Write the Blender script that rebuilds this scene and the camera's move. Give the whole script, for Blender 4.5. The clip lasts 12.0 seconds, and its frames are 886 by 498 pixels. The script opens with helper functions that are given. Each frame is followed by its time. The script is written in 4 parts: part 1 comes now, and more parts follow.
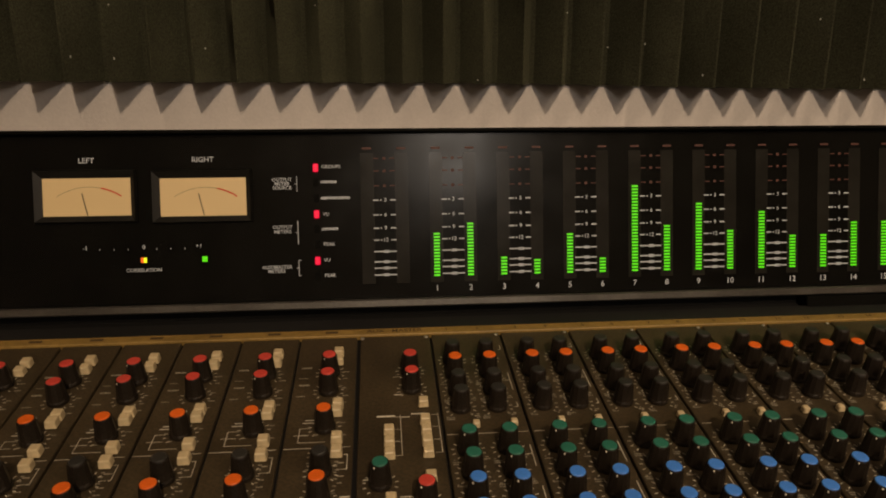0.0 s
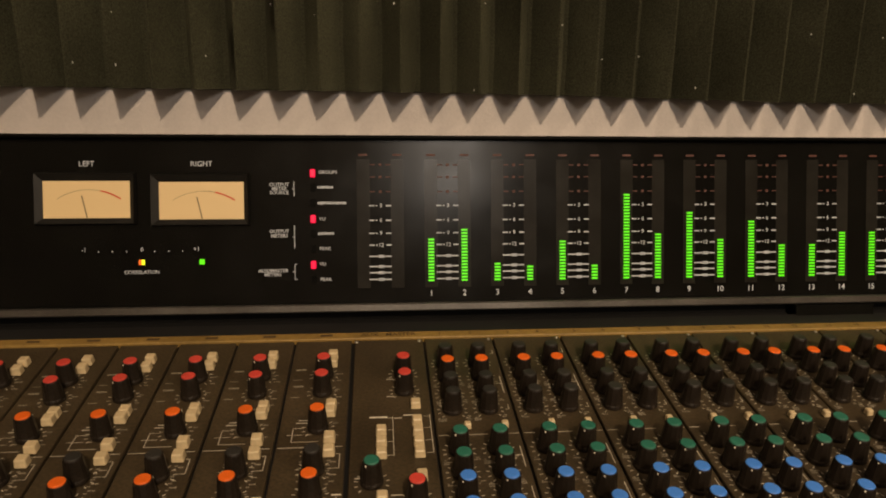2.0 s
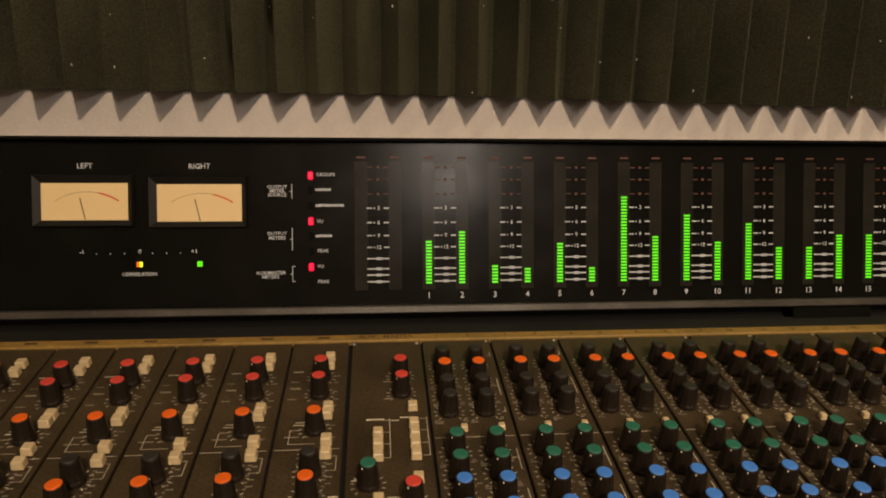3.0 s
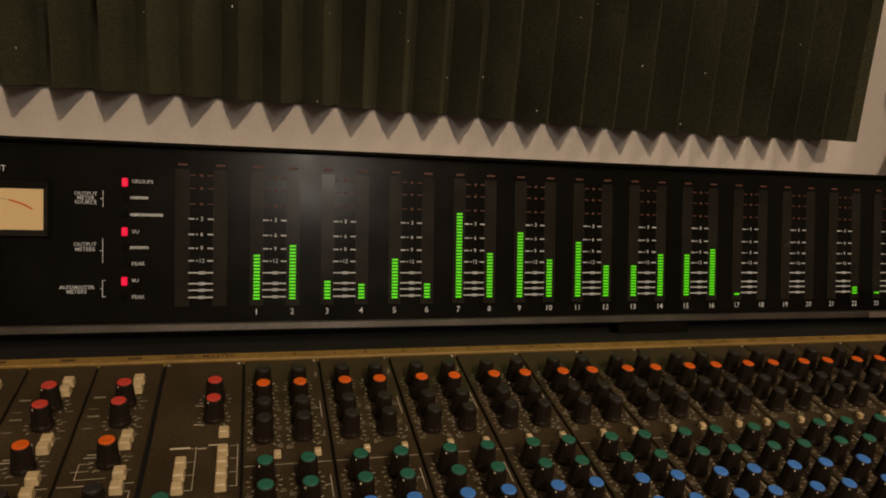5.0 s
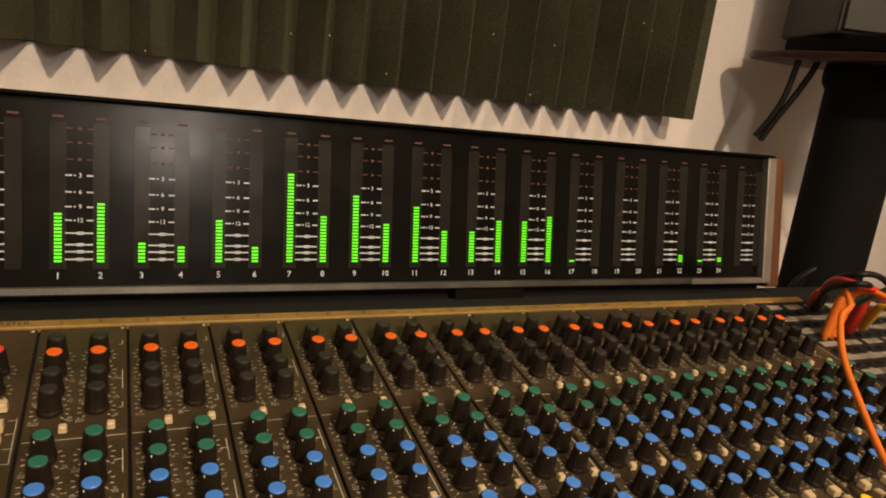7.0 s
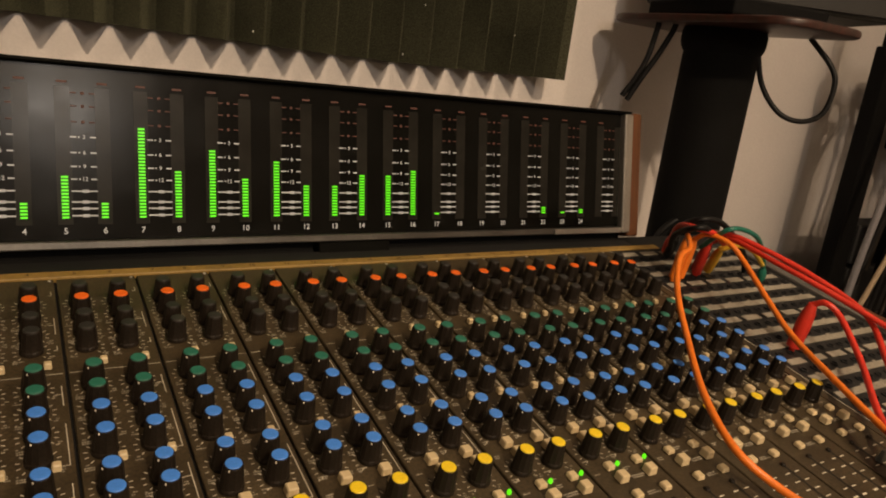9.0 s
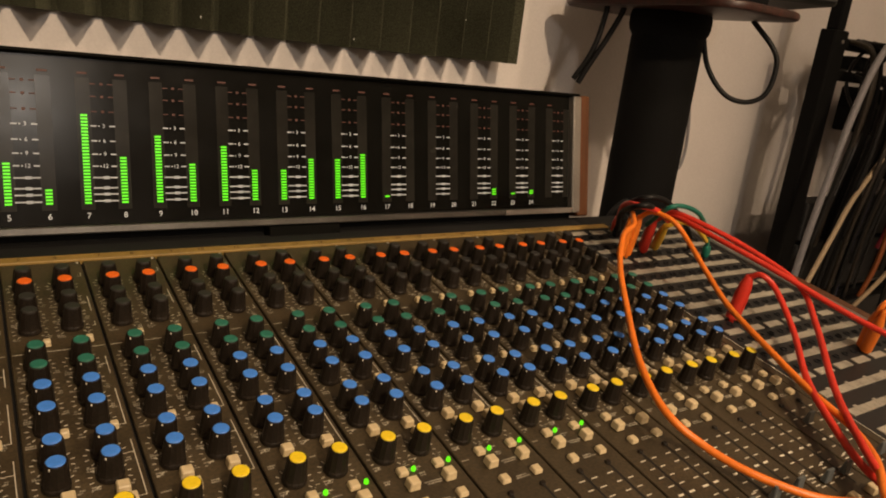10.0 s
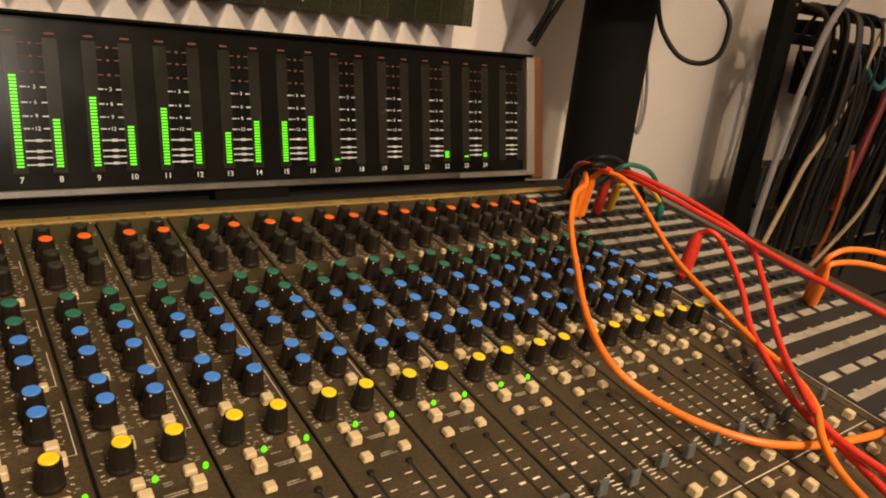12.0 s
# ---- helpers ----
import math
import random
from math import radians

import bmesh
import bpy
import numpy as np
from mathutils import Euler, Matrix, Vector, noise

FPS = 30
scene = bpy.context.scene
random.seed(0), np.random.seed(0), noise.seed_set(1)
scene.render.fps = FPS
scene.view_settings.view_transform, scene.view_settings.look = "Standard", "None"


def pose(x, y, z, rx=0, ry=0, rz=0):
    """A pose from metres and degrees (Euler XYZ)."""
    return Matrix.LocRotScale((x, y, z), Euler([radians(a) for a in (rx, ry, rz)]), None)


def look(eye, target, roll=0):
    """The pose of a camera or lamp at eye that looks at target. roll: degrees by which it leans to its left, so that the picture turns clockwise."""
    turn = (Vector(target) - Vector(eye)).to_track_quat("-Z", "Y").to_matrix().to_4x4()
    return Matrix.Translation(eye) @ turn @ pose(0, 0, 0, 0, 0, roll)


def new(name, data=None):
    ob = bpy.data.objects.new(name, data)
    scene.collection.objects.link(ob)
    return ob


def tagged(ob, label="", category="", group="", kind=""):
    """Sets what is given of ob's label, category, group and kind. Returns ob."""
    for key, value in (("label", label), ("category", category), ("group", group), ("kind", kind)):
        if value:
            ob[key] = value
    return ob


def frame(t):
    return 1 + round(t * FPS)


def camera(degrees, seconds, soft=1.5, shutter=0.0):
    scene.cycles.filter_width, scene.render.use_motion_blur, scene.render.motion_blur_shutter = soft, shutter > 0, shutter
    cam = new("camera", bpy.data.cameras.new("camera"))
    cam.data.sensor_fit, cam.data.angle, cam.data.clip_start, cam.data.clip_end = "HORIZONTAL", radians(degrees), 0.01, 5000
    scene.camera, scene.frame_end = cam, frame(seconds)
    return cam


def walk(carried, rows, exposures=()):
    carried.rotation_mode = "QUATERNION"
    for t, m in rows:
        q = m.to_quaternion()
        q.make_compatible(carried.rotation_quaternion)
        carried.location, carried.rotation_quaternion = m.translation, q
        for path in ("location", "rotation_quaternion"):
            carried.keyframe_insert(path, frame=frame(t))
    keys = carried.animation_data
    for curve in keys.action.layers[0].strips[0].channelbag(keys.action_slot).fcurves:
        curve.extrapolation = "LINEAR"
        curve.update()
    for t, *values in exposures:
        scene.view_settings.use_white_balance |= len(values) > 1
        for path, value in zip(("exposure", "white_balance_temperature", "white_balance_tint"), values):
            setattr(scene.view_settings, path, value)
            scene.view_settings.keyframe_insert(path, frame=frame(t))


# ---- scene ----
# ---- camera ----
# The meter bridge leans back by 12 degrees; its own frame has x along the bridge, y into it, z up its face.
BRIDGE = pose(0, 0, 1.0, -12, 0, 0)
PATH = [
    (0, (-0.005, -0.661, 0.071), (0.172, 1.328, -0.031), -1.0),
    (0.5, (-0.002, -0.664, 0.067), (0.173, 1.326, -0.025), -0.9),
    (1, (0.0, -0.668, 0.07), (0.174, 1.322, -0.026), -0.7),
    (1.5, (-0.002, -0.668, 0.068), (0.174, 1.323, -0.016), -0.6),
    (2, (-0.003, -0.671, 0.065), (0.182, 1.32, -0.002), -0.4),
    (2.5, (-0.002, -0.674, 0.064), (0.176, 1.318, 0.004), -0.3),
    (4.3, (0.014, -0.664, 0.072), (0.368, 1.303, 0.005), 0.5),
    (4.5, (0.023, -0.665, 0.071), (0.43, 1.293, 0.018), 0.8),
    (5, (0.043, -0.663, 0.072), (0.569, 1.266, 0.035), 0.8),
    (5.5, (0.059, -0.66, 0.073), (0.691, 1.236, 0.028), 1.3),
    (6, (0.07, -0.66, 0.074), (0.8, 1.202, 0.022), 2.0),
    (6.5, (0.082, -0.658, 0.069), (0.866, 1.18, -0.015), 2.3),
    (7, (0.094, -0.662, 0.063), (0.931, 1.152, -0.041), 1.8),
    (7.5, (0.105, -0.666, 0.058), (0.984, 1.127, -0.057), 1.7),
    (9.3, (0.143, -0.72, 0.039), (1.22, 0.955, -0.141), 0.4),
    (9.5, (0.146, -0.726, 0.036), (1.247, 0.934, -0.143), 0.1),
    (10, (0.15, -0.735, 0.037), (1.253, 0.92, -0.171), -0.2),
    (10.5, (0.158, -0.737, 0.034), (1.269, 0.911, -0.194), -0.6),
    (11, (0.163, -0.736, 0.03), (1.289, 0.899, -0.211), -0.8),
    (11.5, (0.168, -0.74, 0.027), (1.325, 0.871, -0.232), -1.0),
    (12, (0.17, -0.743, 0.021), (1.336, 0.858, -0.257), -1.0),
]

EXPOSURES = [(0.0, -0.13), (0.5, 0.13), (1.0, 0.42), (1.5, 0.65), (2.0, 0.30), (2.5, 0.29), (4.5, 0.13), (5.0, -0.26), (5.5, -0.03), (6.0, 0.36), (6.5, 0.62),
             (7.0, 0.71), (7.5, 0.27), (9.5, 0.41), (10.0, 0.46), (10.5, 0.19), (11.0, 0.49), (11.5, 0.69), (12.0, 0.88)]
cam = camera(64.4, 12.0, soft=1.9)
walk(cam, [(t, BRIDGE @ look(eye, target, roll)) for t, eye, target, roll in PATH], EXPOSURES)

# The desk slopes down to the front: x along it, y to the back, z off its surface (origin at the orange knobs).
EV, NV = Vector((0, -0.98820, -0.15298)), Vector((0, -0.15298, 0.98820))
DESK = Matrix.Translation(Vector((0, -0.10877, 0.97885)) - 0.0195 * NV) @ Matrix(((1, 0, 0, 0), (0, -EV.y, NV.y, 0), (0, -EV.z, NV.z, 0), (0, 0, 0, 1)))

# ---- world and lights ----
world = bpy.data.worlds.new("room_air")
scene.world = world
world.use_nodes = True
world.node_tree.nodes["Background"].inputs[0].default_value = (1.0, 0.8, 0.6, 1)
world.node_tree.nodes["Background"].inputs[1].default_value = 0.01


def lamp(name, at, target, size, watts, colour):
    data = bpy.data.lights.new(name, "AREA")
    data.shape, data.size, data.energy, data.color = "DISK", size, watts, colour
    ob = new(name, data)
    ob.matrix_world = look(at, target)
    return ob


# two unseen pendant bulbs, each with an added spot that shapes the falloff
# the second is placed to lift the desk's right end
PENDANTS = ((0.32, -2.6, 52, 100, (0.46, 0.0, 1.17)), (1.25, -1.55, 11, 25, (0.80, -0.25, 0.95)))
for px, py, watts, beam_watts, aim in PENDANTS:
    bulb = bpy.data.lights.new("ceiling_lamp_light", "POINT")
    bulb.energy, bulb.shadow_soft_size, bulb.color = watts, 0.06, (1.0, 0.73, 0.48)
    new("ceiling_lamp_light", bulb).matrix_world = Matrix.Translation((px, py, 2.76))
    beam = bpy.data.lights.new("added_falloff_spot", "SPOT")
    beam.energy, beam.shadow_soft_size, beam.color = beam_watts, 0.06, (1.0, 0.73, 0.48)
    beam.spot_size, beam.spot_blend = radians(52), 1.0
    new("added_falloff_spot", beam).matrix_world = look((px, py, 2.76), aim)
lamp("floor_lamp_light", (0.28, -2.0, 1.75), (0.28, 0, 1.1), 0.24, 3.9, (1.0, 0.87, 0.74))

# ---- materials ----


def mat(name, colour, rough=0.5, metal=0.0, grain=0.0, scale=200.0, bump=0.0, stain=0.0, stain_scale=8.0, coat=0.0, spec=0.5):
    m = bpy.data.materials.new(name)
    m.use_nodes = True
    n, l = m.node_tree.nodes, m.node_tree.links
    b = n["Principled BSDF"]
    b.inputs["Base Color"].default_value = (*colour, 1)
    b.inputs["Roughness"].default_value = rough
    b.inputs["Metallic"].default_value = metal
    b.inputs["Coat Weight"].default_value = coat
    b.inputs["Specular IOR Level"].default_value = spec
    if grain or stain or bump:
        co = n.new("ShaderNodeTexCoord")
        fine = n.new("ShaderNodeTexNoise")
        fine.inputs["Scale"].default_value, fine.inputs["Detail"].default_value = scale, 6
        big = n.new("ShaderNodeTexNoise")
        big.inputs["Scale"].default_value, big.inputs["Detail"].default_value = stain_scale, 4
        l.new(co.outputs["Object"], fine.inputs["Vector"]), l.new(co.outputs["Object"], big.inputs["Vector"])
        value = None
        for tex, amount in ((fine, grain), (big, stain)):
            r = n.new("ShaderNodeMapRange")
            r.inputs[1].default_value, r.inputs[2].default_value = 0.3, 0.7
            r.inputs[3].default_value, r.inputs[4].default_value = 1 - amount, 1 + amount
            l.new(tex.outputs[0], r.inputs[0])
            if value is None:
                value = r
            else:
                mul = n.new("ShaderNodeMath")
                mul.operation = "MULTIPLY"
                l.new(value.outputs[0], mul.inputs[0]), l.new(r.outputs[0], mul.inputs[1])
                value = mul
        mix = n.new("ShaderNodeVectorMath")
        mix.operation = "SCALE"
        mix.inputs[0].default_value = colour
        l.new(value.outputs[0], mix.inputs["Scale"])
        l.new(mix.outputs[0], b.inputs["Base Color"])
        rr = n.new("ShaderNodeMapRange")
        rr.inputs[3].default_value, rr.inputs[4].default_value = max(0.02, rough - 0.12), min(1, rough + 0.12)
        l.new(big.outputs[0], rr.inputs[0]), l.new(rr.outputs[0], b.inputs["Roughness"])
        if bump:
            bp = n.new("ShaderNodeBump")
            bp.inputs["Strength"].default_value, bp.inputs["Distance"].default_value = bump, 0.002
            l.new(fine.outputs[0], bp.inputs["Height"]), l.new(bp.outputs[0], b.inputs["Normal"])
    return m


def glow(name, colour, strength, base=None):
    m = mat(name, base or colour, 0.4)
    b = m.node_tree.nodes["Principled BSDF"]
    b.inputs["Emission Color"].default_value, b.inputs["Emission Strength"].default_value = (*colour, 1), strength
    return m


def wood(name, dark, light, scale=14.0):
    m = mat(name, light, 0.45, coat=0.15)
    n, l = m.node_tree.nodes, m.node_tree.links
    co, mp, w, ramp = n.new("ShaderNodeTexCoord"), n.new("ShaderNodeMapping"), n.new("ShaderNodeTexNoise"), n.new("ShaderNodeValToRGB")
    mp.inputs["Scale"].default_value = (1, 1, 0.08)
    w.inputs["Scale"].default_value, w.inputs["Detail"].default_value = scale * 10, 6
    ramp.color_ramp.elements[0].color, ramp.color_ramp.elements[1].color = (*dark, 1), (*light, 1)
    ramp.color_ramp.elements[0].position, ramp.color_ramp.elements[1].position = 0.3, 0.7
    l.new(co.outputs["Object"], mp.inputs[0]), l.new(mp.outputs[0], w.inputs["Vector"]), l.new(w.outputs[0], ramp.inputs[0])
    l.new(ramp.outputs[0], n["Principled BSDF"].inputs["Base Color"])
    return m


PAINT = mat("wall_paint", (0.700, 0.660, 0.640), 0.75, grain=0.04, scale=300, bump=0.15, stain=0.06, stain_scale=3)
# Unseen walls, ceiling and carpet: tones raised to bounce light into the shadows.
BOUNCE_WALL = mat("bounce_wall", (0.62, 0.59, 0.56), 0.9, grain=0.15, scale=300, bump=0.2, stain=0.1, stain_scale=3)
CEIL = mat("ceiling_paint", (0.78, 0.76, 0.73), 0.8, grain=0.03, stain=0.05, stain_scale=2)
CARPET = mat("carpet", (0.16, 0.14, 0.125), 0.95, grain=0.3, scale=400, bump=0.5, stain=0.1, stain_scale=2)
FOAM = mat("foam", (0.046, 0.047, 0.029), 0.95, grain=0.45, scale=420, bump=0.7, stain=0.22, stain_scale=9, spec=0.15)
FOAM.node_tree.nodes["Principled BSDF"].inputs["Diffuse Roughness"].default_value = 1.0
MODULE = mat("module_paint", (0.049, 0.0350, 0.0172), 0.50, grain=0.36, scale=420, bump=0.10, stain=0.34, stain_scale=17)
BLACK = mat("black_paint", (0.012, 0.012, 0.012), 0.5, grain=0.2, scale=400, bump=0.05, stain=0.2, stain_scale=10)
GAP = mat("black_gap", (0.004, 0.004, 0.004), 0.7, grain=0.2)
FACE_BLACK = mat("face_black", (0.0030, 0.0030, 0.0024), 0.6, grain=0.3, scale=400, stain=0.3, stain_scale=12, spec=0.05)
ACRYL = mat("smoked_acrylic", (0.0030, 0.0030, 0.0024), 0.20, grain=0.15, scale=60, stain=0.2, stain_scale=20, spec=0.155)
BAND = mat("led_channel", (0.0145, 0.0138, 0.0118), 0.22, grain=0.15, scale=60, stain=0.2, stain_scale=20, spec=0.155)
BEZEL = mat("bezel_plastic", (0.0060, 0.0060, 0.0052), 0.5, grain=0.2, scale=400, stain=0.2, stain_scale=30, spec=0.3)
KNOB = mat("knob_plastic", (0.0150, 0.0108, 0.0072), 0.48, grain=0.3, scale=700, bump=0.1, stain=0.25, stain_scale=60, spec=0.28)
IVORY = mat("ivory_plastic", (0.60, 0.485, 0.29), 0.45, grain=0.06, scale=300, stain=0.12, stain_scale=60)
INK = mat("white_ink", (0.70, 0.65, 0.53), 0.6, grain=0.2, scale=900)
PRINT = mat("worn_print", (0.36, 0.325, 0.25), 0.65, grain=0.35, scale=900, stain=0.4, stain_scale=120)
INKB = mat("bridge_ink", (0.52, 0.57, 0.64), 0.6)
DUST = mat("dust", (0.72, 0.72, 0.70), 0.8)
INKR = mat("red_ink", (0.070, 0.018, 0.011), 0.6)
ALU = mat("brushed_aluminium", (0.42, 0.40, 0.37), 0.38, 0.9, grain=0.08, scale=300, stain=0.08, stain_scale=12)
RAIL = mat("dull_aluminium", (0.15, 0.145, 0.135), 0.34, 0.9, grain=0.1, scale=300, stain=0.15, stain_scale=12)
TAPE = mat("yellowed_label_strip", (0.26, 0.165, 0.042), 0.5, grain=0.14, scale=200, stain=0.28, stain_scale=15)
WOOD = wood("teak_cheek", (0.060, 0.019, 0.005), (0.125, 0.043, 0.011))
STRIP = mat("label_paper", (0.33, 0.30, 0.24), 0.7, grain=0.1, scale=300, stain=0.15, stain_scale=30)
MATT = mat("matt_black_wrap", (0.004, 0.004, 0.004), 0.85, grain=0.3, scale=300, bump=0.2, stain=0.2, spec=0.15)
STEEL = mat("black_steel", (0.012, 0.012, 0.013), 0.45, grain=0.2, scale=200, bump=0.05, stain=0.2)
CAPS = {
    "orange": mat("orange_cap", (0.80, 0.14, 0.012), 0.45, grain=0.08, scale=500),
    "red": mat("red_cap", (0.62, 0.062, 0.045), 0.45, grain=0.08, scale=500),
    "green": mat("green_cap", (0.024, 0.15, 0.105), 0.45, grain=0.08, scale=500),
    "blue": mat("blue_cap", (0.062, 0.235, 0.76), 0.4, grain=0.08, scale=500),
    "yellow": mat("yellow_cap", (0.84, 0.62, 0.02), 0.4, grain=0.08, scale=500),
    "black": mat("black_cap", (0.028, 0.027, 0.025), 0.4, grain=0.1, scale=500),
}
FADER = mat("grey_fader_cap", (0.095, 0.105, 0.105), 0.3, grain=0.1, scale=300)
LED_GREEN = glow("lit_green_led", (0.14, 1.0, 0.004), 0.78, (0.02, 0.12, 0.006))
LED_RED = glow("lit_red_led", (1.0, 0.004, 0.05), 0.95, (0.12, 0.003, 0.006))
LED_AMBER = glow("lit_amber_led", (1.0, 0.14, 0.01), 1.0, (0.2, 0.05, 0.01))
DIAL = glow("lit_dial_card", (0.86, 0.56, 0.20), 0.128, (0.6, 0.45, 0.25))
DIALRED = mat("dial_red", (0.62, 0.06, 0.02), 0.6)
DIALINK = mat("dial_ink", (0.09, 0.06, 0.035), 0.6)
CORD = {
    "orange": mat("orange_cord", (0.80, 0.19, 0.016), 0.4, grain=0.06, scale=300, stain=0.08, stain_scale=30),
    "red": mat("red_cord", (0.62, 0.035, 0.018), 0.4, grain=0.06, scale=300, stain=0.08, stain_scale=30),
    "green": mat("green_cord", (0.01, 0.13, 0.09), 0.4, grain=0.06),
    "yellow": mat("yellow_cord", (0.70, 0.42, 0.03), 0.4, grain=0.06),
    "black": mat("black_cord", (0.007, 0.007, 0.007), 0.5, grain=0.2, spec=0.25),
    "teal": mat("teal_cord", (0.01, 0.16, 0.17), 0.4, grain=0.1),
    "grey": mat("grey_cord", (0.22, 0.215, 0.23), 0.5, grain=0.1),
    "dark grey": mat("dark_grey_cord", (0.014, 0.014, 0.013), 0.5, grain=0.2, spec=0.3),
    "brown": mat("brown_cord", (0.022, 0.016, 0.009), 0.5, grain=0.1),
    "navy": mat("navy_cord", (0.010, 0.014, 0.040), 0.5, grain=0.1),
    "crimson": mat("crimson_cord", (0.16, 0.012, 0.020), 0.5, grain=0.1),
    "rust": mat("rust_cord", (0.26, 0.07, 0.012), 0.5, grain=0.1),
    "tan": mat("tan_cord", (0.42, 0.32, 0.20), 0.5, grain=0.1),
}

# ---- builders ----


def link(name, bm, material, parent=None, label="", smooth=False):
    me = bpy.data.meshes.new(name)
    bmesh.ops.recalc_face_normals(bm, faces=bm.faces)
    bm.to_mesh(me)
    bm.free()
    me.materials.append(material)
    if smooth:
        me.shade_smooth()
        me.set_sharp_from_angle(angle=radians(40))
    ob = new(name, me)
    ob.parent = parent
    if label:
        ob["label"] = label
    return ob


def part(name, bm, material, parent, label="", smooth=False):
    return link(name, bm, material, parent, label, smooth)


def share(name, data, parent, m, label=""):
    ob = new(name, data)
    ob.parent = parent
    ob.matrix_basis = m
    if label:
        ob["label"] = label
    return ob


def thing(name, m, label, category, group="", kind=""):
    ob = new(name)
    ob.empty_display_size = 0.05
    ob.matrix_basis = m
    return tagged(ob, label, category, group, kind)


def box(bm, x0, x1, y0, y1, z0, z1, bevel=0.0, seg=1):
    r = bmesh.ops.create_cube(bm, size=1.0, matrix=Matrix.Translation(((x0 + x1) / 2, (y0 + y1) / 2, (z0 + z1) / 2)) @ Matrix.Diagonal((x1 - x0, y1 - y0, z1 - z0, 1)))
    if bevel:
        edges = list({e for v in r["verts"] for e in v.link_edges})
        bmesh.ops.bevel(bm, geom=edges, offset=bevel, segments=seg, affect="EDGES", profile=0.5)
    return bm


def boxed(*a, **k):
    return box(bmesh.new(), *a, **k)


def lathe(profile, sides=20, close=True):
    """A turned body from (radius, height) rings, bottom first."""
    bm = bmesh.new()
    rings = [[bm.verts.new((r * math.cos(2 * math.pi * i / sides), r * math.sin(2 * math.pi * i / sides), z)) for i in range(sides)] for r, z in profile]
    for a, b in zip(rings, rings[1:]):
        for i in range(sides):
            bm.faces.new((a[i], a[(i + 1) % sides], b[(i + 1) % sides], b[i]))
    if close:
        bm.faces.new(rings[-1])
        bm.faces.new(rings[0][::-1])
    return bm


def bars(rects, z):
    """Flat printed bars (x0, x1, y0, y1) at height z."""
    bm = bmesh.new()
    for x0, x1, y0, y1 in rects:
        bm.faces.new([bm.verts.new(p) for p in ((x0, y0, z), (x1, y0, z), (x1, y1, z), (x0, y1, z))])
    return bm


def word_run(rects, rng, x, y, length, h):
    """A run of uneven letter-sized bars, for worn words too small to read."""
    e = x + length
    while x < e - 0.0006:
        w = rng.uniform(0.0006, 0.0013)
        rects.append((x, min(x + w, e), y - h * rng.uniform(0.75, 1.1), y + h * rng.uniform(0.75, 1.1)))
        x += w + rng.uniform(0.00022, 0.00042)


def strokes(segs, width, z):
    bm = bmesh.new()
    for (xa, ya), (xb, yb) in segs:
        d = Vector((xb - xa, yb - ya))
        n = Vector((-d.y, d.x)).normalized() * width / 2
        bm.faces.new([bm.verts.new((x, y, z)) for x, y in ((xa - n.x, ya - n.y), (xb - n.x, yb - n.y), (xb + n.x, yb + n.y), (xa + n.x, ya + n.y))])
    return bm


FACE = pose(0, 0, 0, 90, 0, 0)  # from (x, up, out) to the bridge's (x, -out, up)


def words(name, text, size, parent, m, material):
    cu = bpy.data.curves.new(name, "FONT")
    cu.body, cu.size, cu.align_x, cu.align_y, cu.resolution_u = text, size, "CENTER", "CENTER", 2
    cu.offset = size * 0.010
    tmp = bpy.data.objects.new(name, cu)
    me = bpy.data.meshes.new_from_object(tmp)
    bpy.data.objects.remove(tmp)
    me.materials.append(material)
    return share(name, me, parent, m)


def tube(name, pts, radius, material, parent, label="", res=8, flat=1.0):
    """A round cord through the points, as a mesh."""
    pts = [Vector(p) for p in pts]
    ext = [2 * pts[0] - pts[1]] + pts + [2 * pts[-1] - pts[-2]]
    path = []
    for i in range(1, len(ext) - 2):
        p0, p1, p2, p3 = ext[i - 1:i + 3]
        for k in range(res):
            t = k / res
            path.append(0.5 * ((2 * p1) + (p2 - p0) * t + (2 * p0 - 5 * p1 + 4 * p2 - p3) * t * t + (3 * p1 - p0 - 3 * p2 + p3) * t ** 3))
    path.append(pts[-1])
    bm = bmesh.new()
    rings, side = [], None
    for i, p in enumerate(path):
        d = (path[min(i + 1, len(path) - 1)] - path[max(i - 1, 0)]).normalized()
        side = (side - d * side.dot(d)).normalized() if side else d.orthogonal().normalized()
        up = d.cross(side)
        rings.append([bm.verts.new(p + radius * (math.cos(a) * side + math.sin(a) * up * flat)) for a in [2 * math.pi * j / 10 for j in range(10)]])
    for a, b in zip(rings, rings[1:]):
        for j in range(10):
            bm.faces.new((a[j], a[(j + 1) % 10], b[(j + 1) % 10], b[j]))
    bm.faces.new(rings[0][::-1]), bm.faces.new(rings[-1])
    return link(name, bm, material, parent, label, True)


# ---- room ----
WALL_Y = 0.315


